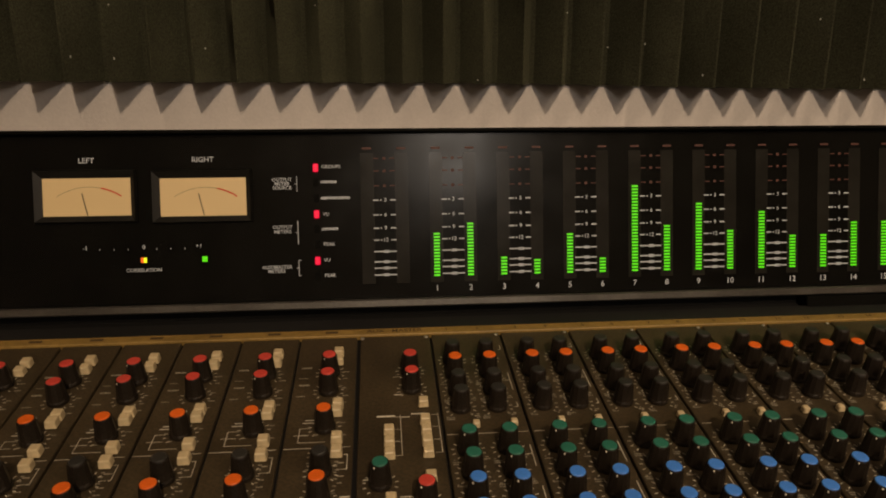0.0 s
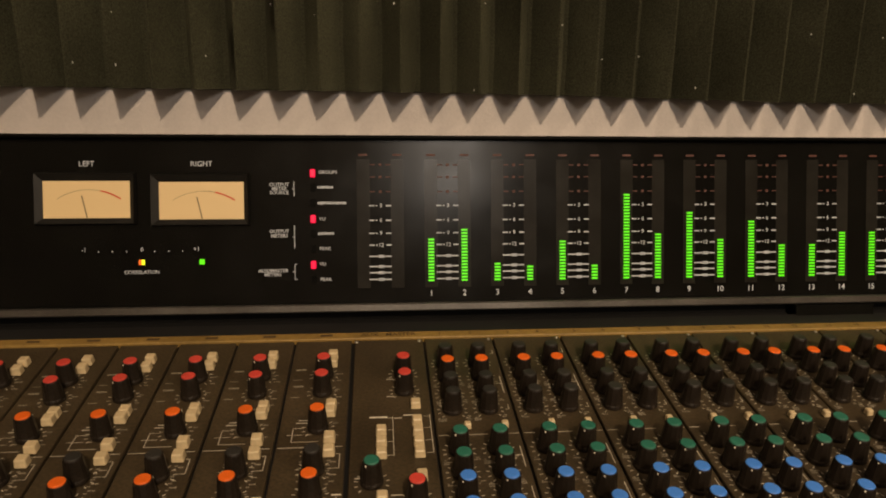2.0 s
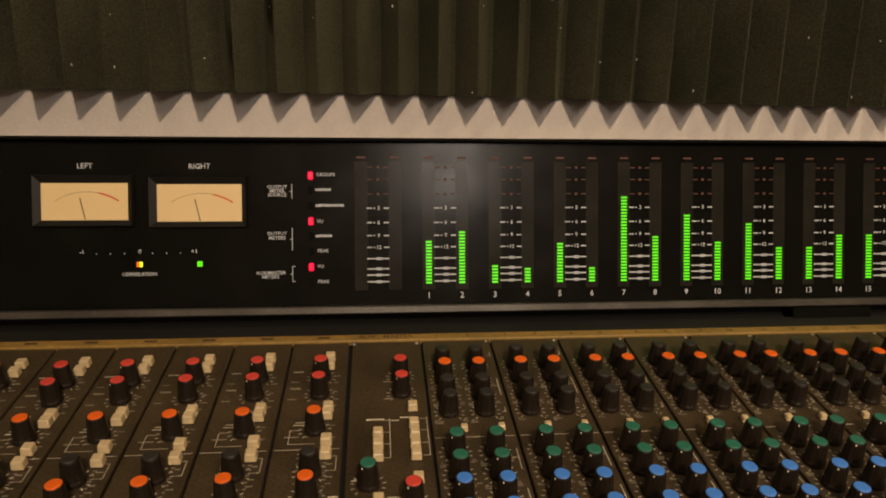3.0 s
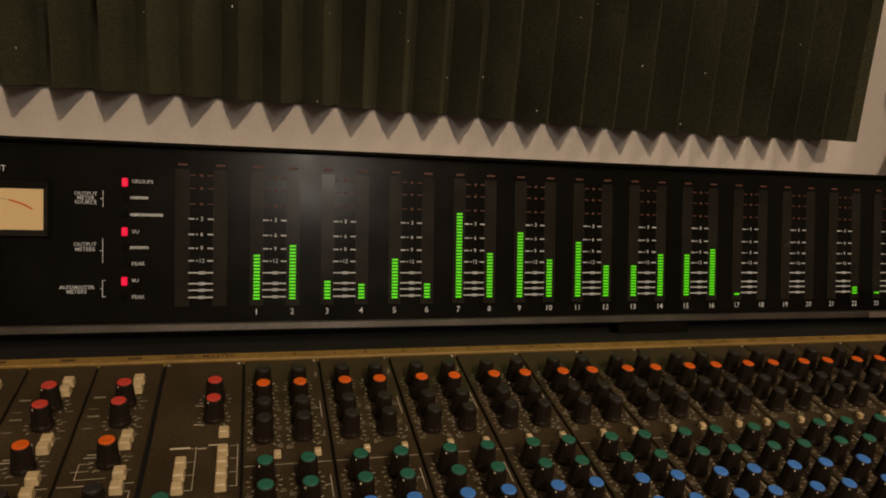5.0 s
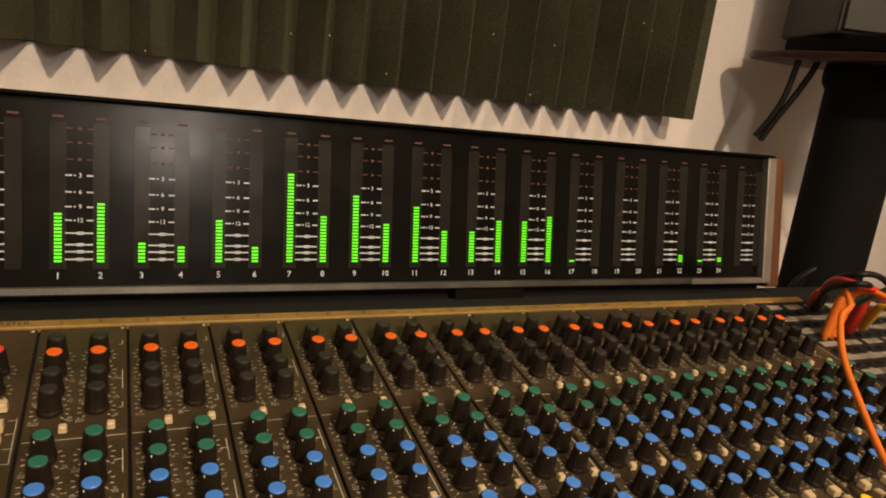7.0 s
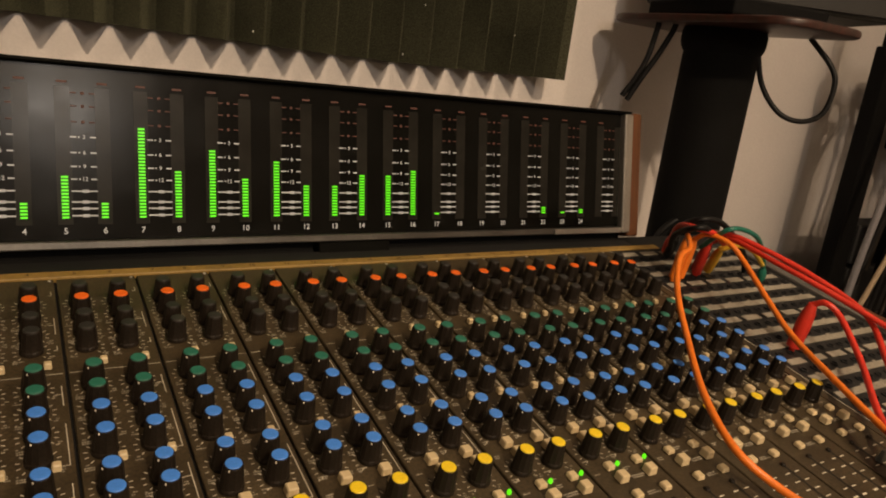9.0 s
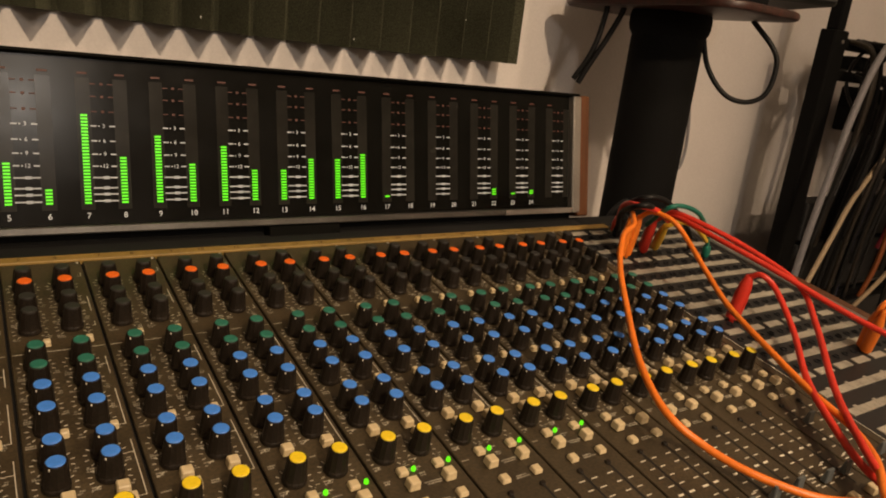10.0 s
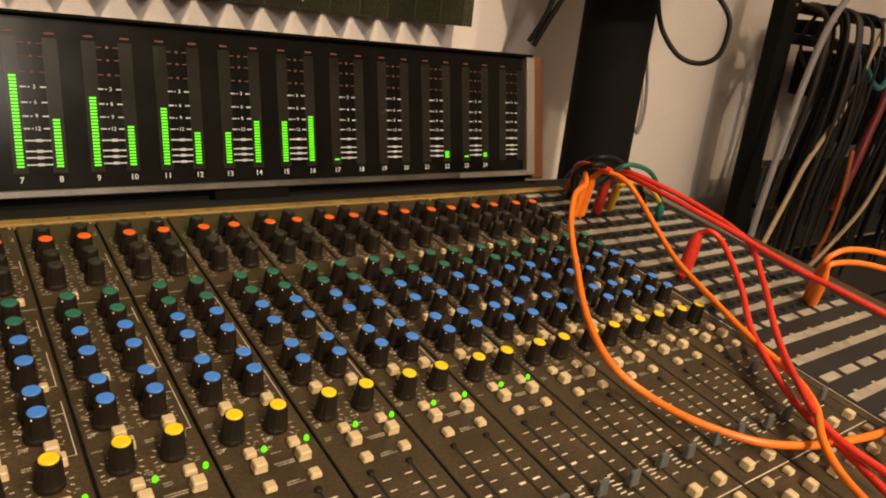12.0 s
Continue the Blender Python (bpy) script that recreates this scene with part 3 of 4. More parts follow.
def channel_module(k):
    x0 = 0.0378 + PITCH * k
    m = thing("channel_module", DESK @ Matrix.Translation((x0, 0, 0)), "worn black twin channel module with coloured knobs and ivory buttons", "channel strip", "channel modules of the console")
    w = PITCH - 0.0020
    part("panel", boxed(0.0010, 0.0010 + w, -FRONT + 0.01, 0.0655, -0.0040, 0.0, bevel=0.0006), MODULE, m)
    rng = random.Random(100 + k)
    marks, rects, slots, wordy = [], [], [], []
    for c, x in enumerate((0.0152, 0.0432)):
        for v, colour in COLUMN:
            knob(m, x, v, colour)
            dial_marks(marks, x, v)
        button(m, x + 0.0090, 0.0672, SLIM_ME)
        button(m, x + 0.0088, 0.1725, SLIM_ME)
        button(m, x + 0.0045, 0.2295)
        button(m, x + 0.0068, 0.2405)
        button(m, x + 0.0045, 0.2725, LOW_ME)
        button(m, x + 0.0052, 0.2855, TALL_ME)
        button(m, x + 0.0052, 0.3020, LOW_ME)
        n = 2 * k + c + 1
        if n in LIT:
            share("lit_lamp", LED_ME, m, Matrix.Translation((x + 0.0138, -0.2715, 0)), "small lit green lamp")
        button(m, x + 0.0032, 0.4148, TALL_ME)
        button(m, x + 0.0036, 0.4318, LOW_ME)
        button(m, x + 0.0040, 0.4485, TALL_ME)
        fx = x + 0.0020
        slots.append((fx - 0.0009, fx + 0.0009, -0.4040, -0.3160))
        fv = 0.3905 + rng.uniform(-0.004, 0.003)
        if (k, c) == (11, 0):
            fv = 0.339
        share("fader_cap", FADER_ME, m, Matrix.Translation((fx, -fv, 0)), "translucent grey fader cap")
        share("slot_screw", LED_SCREW, m, Matrix.Translation((fx, -0.3138, 0)))
        for i in range(9):
            v, thick = 0.3225 + i * 0.0092, 0.0009 if i == 4 else 0.00045
            for sx in (-1, 1):
                e0, e1 = sorted((fx + sx * 0.0032, fx + sx * (0.0088 + rng.uniform(-0.0008, 0.0006))))
                if rng.random() > 0.07:
                    rects.append((e0, e1, -v - thick, -v + thick))
        for i in range(5):
            rects.append((fx - 0.0128, fx - 0.0072, -0.3790 - i * 0.0036 - 0.0005, -0.3790 - i * 0.0036 + 0.0005))
        # small printed words beside the controls
        for v in (0.0125, 0.0345, 0.056, 0.105, 0.128, 0.152, 0.176, 0.206, 0.222, 0.238, 0.262, 0.276):
            a = x - 0.0128 + rng.uniform(0, 0.002)
            word_run(wordy, rng, a, -v, rng.uniform(0.0045, 0.0075), 0.0006)
            if rng.random() < 0.6:
                word_run(wordy, rng, a, -v - 0.0019, rng.uniform(0.0035, 0.0060), 0.0006)
        for v, colour in COLUMN[1:]:
            for q in range(rng.randint(1, 3)):
                a, u = x + 0.0104 + rng.uniform(0, 0.0008), v + 0.0075 + 0.0019 * q
                word_run(wordy, rng, a, -u, rng.uniform(0.0018, 0.0036), 0.0005)
            for side in (-1, 1):
                word_run(wordy, rng, x + side * 0.0104 - 0.0009, -v - 0.0098, 0.0018, 0.0006)
    # rows of words between the columns
    for v, xa, n in ((0.2700, 0.0245, 0.011), (0.2719, 0.0262, 0.006), (0.2850, 0.0300, 0.0135), (0.2869, 0.0312, 0.0115), (0.3015, 0.0312, 0.0085), (0.3034, 0.0305, 0.0120), (0.4148, 0.0300, 0.006), (0.4318, 0.0290, 0.009)):
        word_run(wordy, rng, xa, -v, n, 0.00062)
    # brackets along the module's edge
    bx = 0.0592
    for va, vb, mid, foot in ((-0.0007, 0.0233, 0.0100, False), (0.0900, 0.1120, 0.0995, False), (0.1310, 0.1700, None, True), (0.1860, 0.2362, 0.1980, True)):
        rects.append((bx - 0.00025, bx + 0.00025, -vb, -va))
        if mid is not None:
            rects.append((bx - 0.0046, bx, -mid - 0.00025, -mid + 0.00025))
        if foot:
            rects.append((bx - 0.0050, bx, -vb - 0.00025, -vb + 0.00025))
    for v in (-0.0370, 0.0455):
        rects += [(bx - 0.00025, bx + 0.00025, -v, -v + 0.0060), (bx - 0.0026, bx, -v - 0.00025, -v + 0.00025)]
    rects += [(0.002, 0.0098, -0.0755, -0.0750), (0.0205, 0.0385, -0.0755, -0.0750), (0.0490, w, -0.0755, -0.0750), (0.002, w, -0.4252, -0.4244)]
    tagged(part("printing", bars(rects, 0.0003), INK, m, "worn white printing"), kind="stuff")
    tagged(part("dial_ring", strokes(marks, 0.0006, 0.0003), INK, m), kind="stuff")
    tagged(part("lettering", bars(wordy, 0.0003), PRINT, m, "faint worn printed words"), kind="stuff")
    part("fader_slot", bars(slots, 0.0003), GAP, m, "dark fader slots")
    screw = lathe([(0.0015, 0.0), (0.0015, 0.0006), (0.0010, 0.0011)], 10)
    part("screw", screw, ALU, m, "bright panel screw").matrix_basis = Matrix.Translation((w - 0.0020, 0.0622, 0.0))


def screw_mesh():
    me = bpy.data.meshes.new("slot_screw")
    bm = lathe([(0.0024, 0), (0.0024, 0.0012), (0.0018, 0.0020)], 12)
    bm.to_mesh(me), bm.free()
    me.materials.append(KNOB)
    return me


LED_SCREW = screw_mesh()
for k in range(12):
    channel_module(k)


def master_module():
    x0, x1 = -0.0262, 0.0372
    m = thing("master_module", DESK, "worn black group master module with stacked ivory buttons", "master module")
    part("panel", boxed(x0 + 0.0022, x1 - 0.0004, -FRONT + 0.01, 0.0655, -0.0040, 0.0, bevel=0.0006), MODULE, m)
    marks = []
    for x, v, colour in ((0.0170, -0.0068, "red"), (0.0172, 0.0175, "red"), (-0.0084, 0.1220, "green"), (0.0205, 0.1412, "red")):
        knob(m, x, v, colour)
        dial_marks(marks, x, v)
    for x, vs in ((0.0250, (0.0385, 0.0600, 0.0722, 0.0842, 0.0957, 0.1200)), (-0.0018, (0.0705, 0.0832, 0.0957, 0.1390))):
        for v in vs:
            button(m, x, v, MASTER_ME)
    rects = []
    for x, vs in ((0.0350, (0.0510, 0.0650, 0.0795, 0.0935)), (0.0070, (0.0520, 0.0665, 0.0800, 0.0950))):
        rects.append((x - 0.0002, x + 0.0002, -vs[-1], -vs[0] + 0.002))
        rects += [(x - 0.0050, x, -v - 0.0002, -v + 0.0002) for v in vs]
    rects += [(0.015, 0.0275, -0.0498, -0.0484), (-0.0105, 0.0030, -0.0518, -0.0500), (0.003, 0.009, 0.0000, 0.0006), (0.003, 0.009, -0.0245, -0.0237), (0.008, 0.014, -0.0530, -0.0520),
              (0.004, 0.011, -0.1350, -0.1340), (-0.020, -0.013, -0.118, -0.117)]
    tagged(part("printing", bars(rects, 0.0003), INK, m, "worn white printing"), kind="stuff")
    tagged(part("dial_ring", strokes(marks, 0.0006, 0.0003), INK, m), kind="stuff")
    for x in (x0 + 0.0035, x1 - 0.0035):
        screw = lathe([(0.0019, 0.0), (0.0019, 0.0007), (0.0013, 0.0013)], 12)
        part("screw", screw, ALU, m, "bright panel screw").matrix_basis = Matrix.Translation((x, 0.0618, 0.0))


master_module()
GP = 0.0507


def group_module(k):
    x1 = -0.0262 - GP * k
    m = thing("group_module", DESK @ Matrix.Translation((x1 - GP, 0, 0)), "worn black group module with red and orange knobs", "group module", "group modules of the console")
    part("panel", boxed(0.0010, GP - 0.0010, -FRONT + 0.01, 0.0655, -0.0040, 0.0, bevel=0.0006), MODULE, m)
    kx = GP - 0.0217
    marks, rects = [], []
    for v, colour in ((-0.0085, "red"), (0.0160, "red"), (0.0618, "orange"), (0.1080, "black"), (0.1320, "orange")):
        knob(m, kx, v, colour)
        dial_marks(marks, kx, v)
    for v, x in ((-0.0362, 0.0350), (-0.0238, 0.0350), (0.0370, 0.0372), (0.0455, 0.0368), (0.0765, 0.0382), (0.0910, 0.0386)):
        button(m, x, v, TALL_ME)
    rng = random.Random(40 + k)
    rects += [(0.002, 0.0225, -0.0835, -0.0830), (0.0345, GP - 0.003, -0.0835, -0.0830)]
    wordy = []
    for v in (-0.0178, 0.0067):  # words left of the knobs
        word_run(wordy, rng, 0.0055, -v, 0.0085, 0.0011)
        word_run(wordy, rng, 0.0045, -v - 0.0150, 0.0070, 0.0005)
    for v in (-0.0105, -0.0010, 0.0120, 0.0225, 0.0310, 0.0560, 0.0700, 0.0995, 0.1060, 0.1125, 0.1190):  # marks on the edge side
        word_run(wordy, rng, 0.0392 + rng.uniform(0, 0.0010), -v, rng.uniform(0.0030, 0.0058), 0.0006)
    for v in (0.0880, 0.0925, 0.0985, 0.1050, 0.1115, 0.1180, 0.1250):  # level numbers beside the black knob
        word_run(wordy, rng, 0.0188, -v, 0.0030, 0.0007)
        word_run(wordy, rng, 0.0375, -v - 0.010, 0.0026, 0.0006)
    rects += [(0.0140, 0.0270, -0.0524, -0.0515), (0.0125, 0.0262, -0.0555, -0.0546)]  # heading
    rects += [(0.0108, 0.0112, -0.0770, -0.0613), (0.0108, 0.0185, -0.0615, -0.0611), (0.0070, 0.0180, -0.0692, -0.0688), (0.0215, 0.0245, -0.0692, -0.0688), (0.0108, 0.0300, -0.0772, -0.0768)]
    rects += [(0.0459, 0.0463, -0.1060, -0.0910), (0.0430, 0.0461, -0.0914, -0.0910), (0.0440, 0.0461, -0.1062, -0.1058)]
    tagged(part("lettering", bars(wordy, 0.0003), PRINT, m, "faint worn printed words"), kind="stuff")
    rects += [(0.0455, 0.0458, -0.1600, -0.1330), (0.0425, 0.0490, -0.1325, -0.1312)]
    tagged(part("printing", bars(rects, 0.0003), INK, m, "worn white printing"), kind="stuff")
    tagged(part("dial_ring", strokes(marks, 0.0006, 0.0003), INK, m), kind="stuff")


for k in range(9):
    group_module(k)

# ---- patch bay ----
BAY = (0.8085, 1.0425)


def patch_bay():
    m = thing("patch_bay", DESK, "black jack patch bay with pale label strips in rows", "patch bay")
    part("panel", boxed(BAY[0], BAY[1], -FRONT + 0.01, 0.0720, -0.0040, 0.0, bevel=0.0006), BLACK, m)
    hole_v, tabs = [], []
    row, v = 0, -0.0525
    while v < 0.52:
        if row % 3 == 0:
            # short separate labels
            for i in range(6):
                a = BAY[0] + 0.008 + i * 0.0370
                part("label_strip", boxed(a, a + 0.027, -v - 0.0045, -v + 0.0045, 0.0002, 0.0012), STRIP, m)
        else:
            part("label_strip", boxed(BAY[0] + 0.006, BAY[1] - 0.012, -v - 0.0045, -v + 0.0045, 0.0002, 0.0012), STRIP, m)
            for i in range(6):
                a = BAY[0] + 0.022 + i * 0.036
                tabs.append((a, a + 0.006, -v + 0.0046, -v + 0.0072))
        hole_v.append(v + 0.0142)
        v += 0.0284
        row += 1
    ticks = []
    for q in range(20):
        vv = -0.0525 + 0.0284 * q
        if q % 3:
            ticks += [(BAY[0] + 0.010 + 0.0093 * j, BAY[0] + 0.0106 + 0.0093 * j, -vv - 0.0042, -vv + (0.0042 if j % 2 else -0.001)) for j in range(23)]
    tagged(part("strip_marks", bars(ticks, 0.0016), mat("pencil_marks", (0.20, 0.17, 0.14), 0.7), m), kind="stuff")
    tagged(part("label_tabs", bars(tabs, 0.0008), STRIP, m), kind="stuff")
    sleeve = lathe([(0.0042, 0.0), (0.0042, 0.0012), (0.0030, 0.0012), (0.0028, -0.002)], 12, close=False)
    me = bpy.data.meshes.new("jack")
    sleeve.to_mesh(me), sleeve.free()
    me.materials.append(STEEL)
    for v in hole_v[:12]:
        for i in range(12):
            share("jack", me, m, Matrix.Translation((BAY[0] + 0.014 + i * 0.0186, -v, 0.0002)))
    part("border_line", bars([(BAY[0] - 0.0016, BAY[0] - 0.0008, -0.5, 0.066)], 0.0006), INK, m)


patch_bay()


def on_desk(x, v, w):
    return DESK @ Vector((x, -v, w))


def plug(parent, colour, base, top, r=0.0058):
    """A moulded jack plug standing in its hole, seen from base to top."""
    a, b = on_desk(*base), on_desk(*top)
    d = b - a
    length = d.length
    bm = lathe([(0.0032, 0.0), (0.0032, 0.004), (r, 0.005), (r * 1.05, length * 0.55), (r * 0.92, length * 0.8), (r * 0.66, length * 0.95), (r * 0.55, length)], 14)
    ob = part("plug", bm, CORD[colour], parent, colour + " moulded plug", True)
    ob.matrix_basis = Matrix.Translation(a) @ d.to_track_quat("Z", "Y").to_matrix().to_4x4()
    return ob


def patch_cable(colour, pts, plugs=(), label="", radius=0.0032, size=0.0058):
    c = thing("patch_cable", Matrix.Identity(4), label or colour + " patch cable lying across the console", "patch cable", "patch cables on the console")
    tube("cord", [on_desk(*p) for p in pts], radius, CORD[colour], c)
    for base, top in plugs:
        plug(c, colour, base, top, size)


patch_cable("orange", [(0.835, 0.021, 0.058), (0.822, 0.030, 0.066), (0.795, 0.058, 0.064), (0.764, 0.073, 0.060), (0.720, 0.117, 0.045), (0.668, 0.183, 0.034), (0.616, 0.249, 0.030), (0.588, 0.303, 0.026), (0.598, 0.336, 0.016), (0.613, 0.371, 0.013),
                      (0.639, 0.405, 0.013), (0.667, 0.422, 0.013), (0.702, 0.434, 0.013), (0.771, 0.446, 0.013), (0.86, 0.445, 0.013)],
           [((0.835, 0.021, 0.0), (0.835, 0.021, 0.060))], "long orange patch cable looped over knobs and faders")
patch_cable("orange", [(0.845, 0.024, 0.058), (0.845, 0.040, 0.072), (0.850, 0.068, 0.072), (0.852, 0.093, 0.060), (0.826, 0.151, 0.045), (0.802, 0.202, 0.035), (0.778, 0.265, 0.030), (0.753, 0.326, 0.028), (0.739, 0.374, 0.027), (0.715, 0.408, 0.027),
                      (0.677, 0.435, 0.026), (0.662, 0.460, 0.020), (0.650, 0.500, 0.016)], [((0.847, 0.020, 0.0), (0.845, 0.024, 0.060))], "orange patch cable crossing the patch bay")
patch_cable("red", [(0.851, 0.184, 0.056), (0.852, 0.196, 0.064), (0.855, 0.215, 0.056), (0.828, 0.262, 0.036), (0.762, 0.320, 0.030), (0.726, 0.373, 0.022), (0.712, 0.405, 0.017), (0.701, 0.446, 0.015), (0.684, 0.49, 0.014)],
           [((0.850, 0.184, 0.0), (0.851, 0.184, 0.057))], "red patch cable plugged into the patch bay", size=0.0076)
patch_cable("red", [(0.872, 0.026, 0.056), (0.872, 0.048, 0.074), (0.878, 0.090, 0.076), (0.892, 0.150, 0.070), (0.892, 0.217, 0.060), (0.856, 0.268, 0.042), (0.777, 0.336, 0.032), (0.722, 0.387, 0.032), (0.697, 0.432, 0.024), (0.696, 0.49, 0.022)],
           [((0.888, 0.012, 0.0), (0.872, 0.026, 0.058))], "red patch cable running across the patch bay")
patch_cable("red", [(0.880, 0.020, 0.050), (0.872, 0.052, 0.070), (0.862, 0.128, 0.074), (0.874, 0.197, 0.068), (0.889, 0.275, 0.058), (0.895, 0.336, 0.056), (0.91, 0.42, 0.05)],
           [((0.900, 0.000, 0.0), (0.880, 0.020, 0.052))], "red patch cable leading off the patch bay")
patch_cable("orange", [(0.949, 0.280, 0.050), (0.950, 0.282, 0.066), (0.975, 0.290, 0.076), (1.026, 0.308, 0.072), (1.09, 0.33, 0.05), (1.12, 0.34, -0.1)],
           [((0.975, 0.271, 0.0), (0.949, 0.280, 0.053))], "orange patch cable hanging over the console edge", size=0.0064)
patch_cable("orange", [(0.944, 0.287, 0.050), (0.947, 0.289, 0.061), (0.985, 0.303, 0.064), (1.03, 0.330, 0.056), (1.09, 0.36, 0.02)],
           [((0.968, 0.2785, 0.0), (0.944, 0.287, 0.052))], "orange patch cable hanging over the console edge", size=0.0064)
patch_cable("green", [(0.868, 0.020, 0.045), (0.850, 0.055, 0.082), (0.868, 0.062, 0.088), (0.905, 0.064, 0.076), (0.965, 0.045, 0.036), (0.985, 0.041, 0.006)],
           [((0.985, 0.041, 0.0), (0.978, 0.042, 0.02))], "short green patch cable arched over the jacks", 0.0030)
patch_cable("yellow", [(0.884, 0.036, 0.048), (0.895, 0.050, 0.060), (0.915, 0.060, 0.055), (0.96, 0.05, 0.03)], [((0.920, 0.004, 0.0), (0.884, 0.036, 0.050))], "short yellow patch cable in the jacks", 0.0030)
patch_cable("black", [(0.886, -0.036, 0.010), (0.845, -0.006, 0.050), (0.815, 0.036, 0.078), (0.830, 0.046, 0.082), (0.885, 0.020, 0.055)], [((0.886, -0.040, 0.0), (0.884, -0.030, 0.03))], "short black patch cable", 0.0036)
patch_cable("red", [(0.893, -0.046, 0.010), (0.850, -0.012, 0.052), (0.834, 0.008, 0.070), (0.822, 0.040, 0.080), (0.850, 0.044, 0.074), (0.90, 0.03, 0.05)], [((0.898, -0.052, 0.0), (0.884, -0.040, 0.03))], "short red patch cable", 0.0036)
patch_cable("black", [(0.905, -0.048, 0.010), (0.865, -0.020, 0.052), (0.845, 0.020, 0.082), (0.880, 0.028, 0.080), (0.94, 0.03, 0.04), (0.975, 0.02, 0.005)], [((0.905, -0.052, 0.0), (0.902, -0.045, 0.03))], "short black patch cable", 0.0036)
patch_cable("teal", [(0.80, 0.443, 0.02), (0.770, 0.450, 0.022), (0.742, 0.468, 0.018), (0.722, 0.49, 0.016), (0.71, 0.52, 0.016)], (), "teal patch cable among the buttons")

# ---- loudspeaker on its stand ----


def speaker_stand():
    s = thing("speaker_stand", pose(1.112, 0.097, 0), "black speaker stand with a red-edged top plate", "speaker stand")
    part("base_plate", lathe([(0.17, 0.0), (0.17, 0.016), (0.165, 0.02)], 40), STEEL, s, smooth=True)
    part("column", lathe([(0.060, 0.02), (0.058, 1.240), (0.057, 1.25)], 40), MATT, s, smooth=True)
    part("collar", lathe([(0.058, 1.246), (0.063, 1.254), (0.065, 1.262), (0.065, 1.276), (0.063, 1.283)], 40), MATT, s, smooth=True)
    bm = bmesh.new()
    rings = []
    for inset, z in ((0.006, 1.2835), (0.0015, 1.2855), (0.0, 1.2900), (0.0015, 1.2945), (0.006, 1.2965)):
        ring = []
        for cx, cy, a0 in ((0.045, 0.125, 0), (-0.050, 0.125, 90), (-0.050, -0.135, 180), (0.045, -0.135, 270)):
            for i in range(9):
                a = radians(a0 + 90 * i / 8)
                ring.append(bm.verts.new((cx + (0.050 - inset) * math.cos(a), cy + (0.050 - inset) * math.sin(a), z)))
        rings.append(ring)
    for ra, rb in zip(rings, rings[1:]):
        for i in range(36):
            bm.faces.new((ra[i], ra[(i + 1) % 36], rb[(i + 1) % 36], rb[i]))
    bm.faces.new(rings[0]), bm.faces.new(rings[-1])
    part("top_plate", bm,
         wood("red_stained_plate", (0.018, 0.008, 0.005), (0.052, 0.012, 0.008)), s, "thin plate with a polished dark red rim", True)
    pad = bmesh.new()
    box(pad, -0.075, 0.095, -0.105, 0.115, 1.2968, 1.3215, bevel=0.004, seg=2)
    part("isolation_pad", pad, MATT, s, "black foam pad").matrix_basis = pose(0.0, 0.0, 0, 0, 0, -14)


speaker_stand()


def loudspeaker():
    s = thing("loudspeaker", pose(1.198, 0.1255, 1.322, 0, 0, -25.5), "dark grey studio loudspeaker on the stand", "loudspeaker")
    vinyl = mat("speaker_vinyl", (0.016, 0.016, 0.012), 0.6, grain=0.2, scale=300, bump=0.2, stain=0.15)
    part("cabinet", boxed(-0.150, 0.195, -0.100, 0.085, 0.0, 0.42, bevel=0.005, seg=2), vinyl, s)
    part("baffle", boxed(-0.145, 0.190, -0.105, -0.1005, 0.005, 0.415, bevel=0.002), BLACK, s)
    woofer = lathe([(0.085, 0), (0.085, 0.006), (0.074, 0.006), (0.055, -0.002), (0.025, -0.003), (0.02, 0.0)], 32, close=False)
    part("woofer", woofer, BLACK, s, smooth=True).matrix_basis = pose(0.022, -0.1055, 0.15, 90, 0, 0)


loudspeaker()


def loose_cable(pts, r, colour, label):
    ob = tube("cable", pts, r, CORD[colour], None)
    tagged(ob, label, "cable")


loose_cable([(1.034, 0.165, 1.286), (1.033, 0.166, 1.269), (1.029, 0.171, 1.229), (1.022, 0.180, 1.197), (1.011, 0.194, 1.163)], 0.0048, "black", "black cable hanging from the speaker stand")
loose_cable([(1.051, 0.144, 1.286), (1.048, 0.148, 1.268), (1.038, 0.160, 1.231), (1.027, 0.174, 1.195), (1.016, 0.187, 1.157)], 0.0048, "black", "black cable hanging from the speaker stand")
loose_cable([(1.138, 0.066, 1.285), (1.147, 0.058, 1.262), (1.158, 0.043, 1.207), (1.179, 0.017, 1.168), (1.201, -0.010, 1.159), (1.218, -0.031, 1.175), (1.223, -0.036, 1.216), (1.216, -0.028, 1.245), (1.192, 0.002, 1.284)], 0.0042, "black", "black cable hanging in a loop under the stand plate")
for i in range(4):
    q = i * 0.010
    loose_cable([(1.120 - q, 0.060 + q * 0.6, 0.90), (1.112 - q * 1.3, 0.060 + q * 0.5, 0.97), (1.095 - q * 0.8, 0.070, 0.985 + 0.010 * (i % 3)), (1.080 - q * 1.2, 0.085, 0.955), (1.07 - q, 0.10, 0.90)], 0.0055, "black", "black cable bunched behind the console")
loose_cable([(1.43, 0.290, 1.20), (1.475, 0.300, 1.10), (1.487, 0.302, 1.03), (1.475, 0.300, 0.99), (1.46, 0.298, 1.00)], 0.0035, "grey", "thin grey cable hanging on the wall")

# ---- rack with hanging cables ----


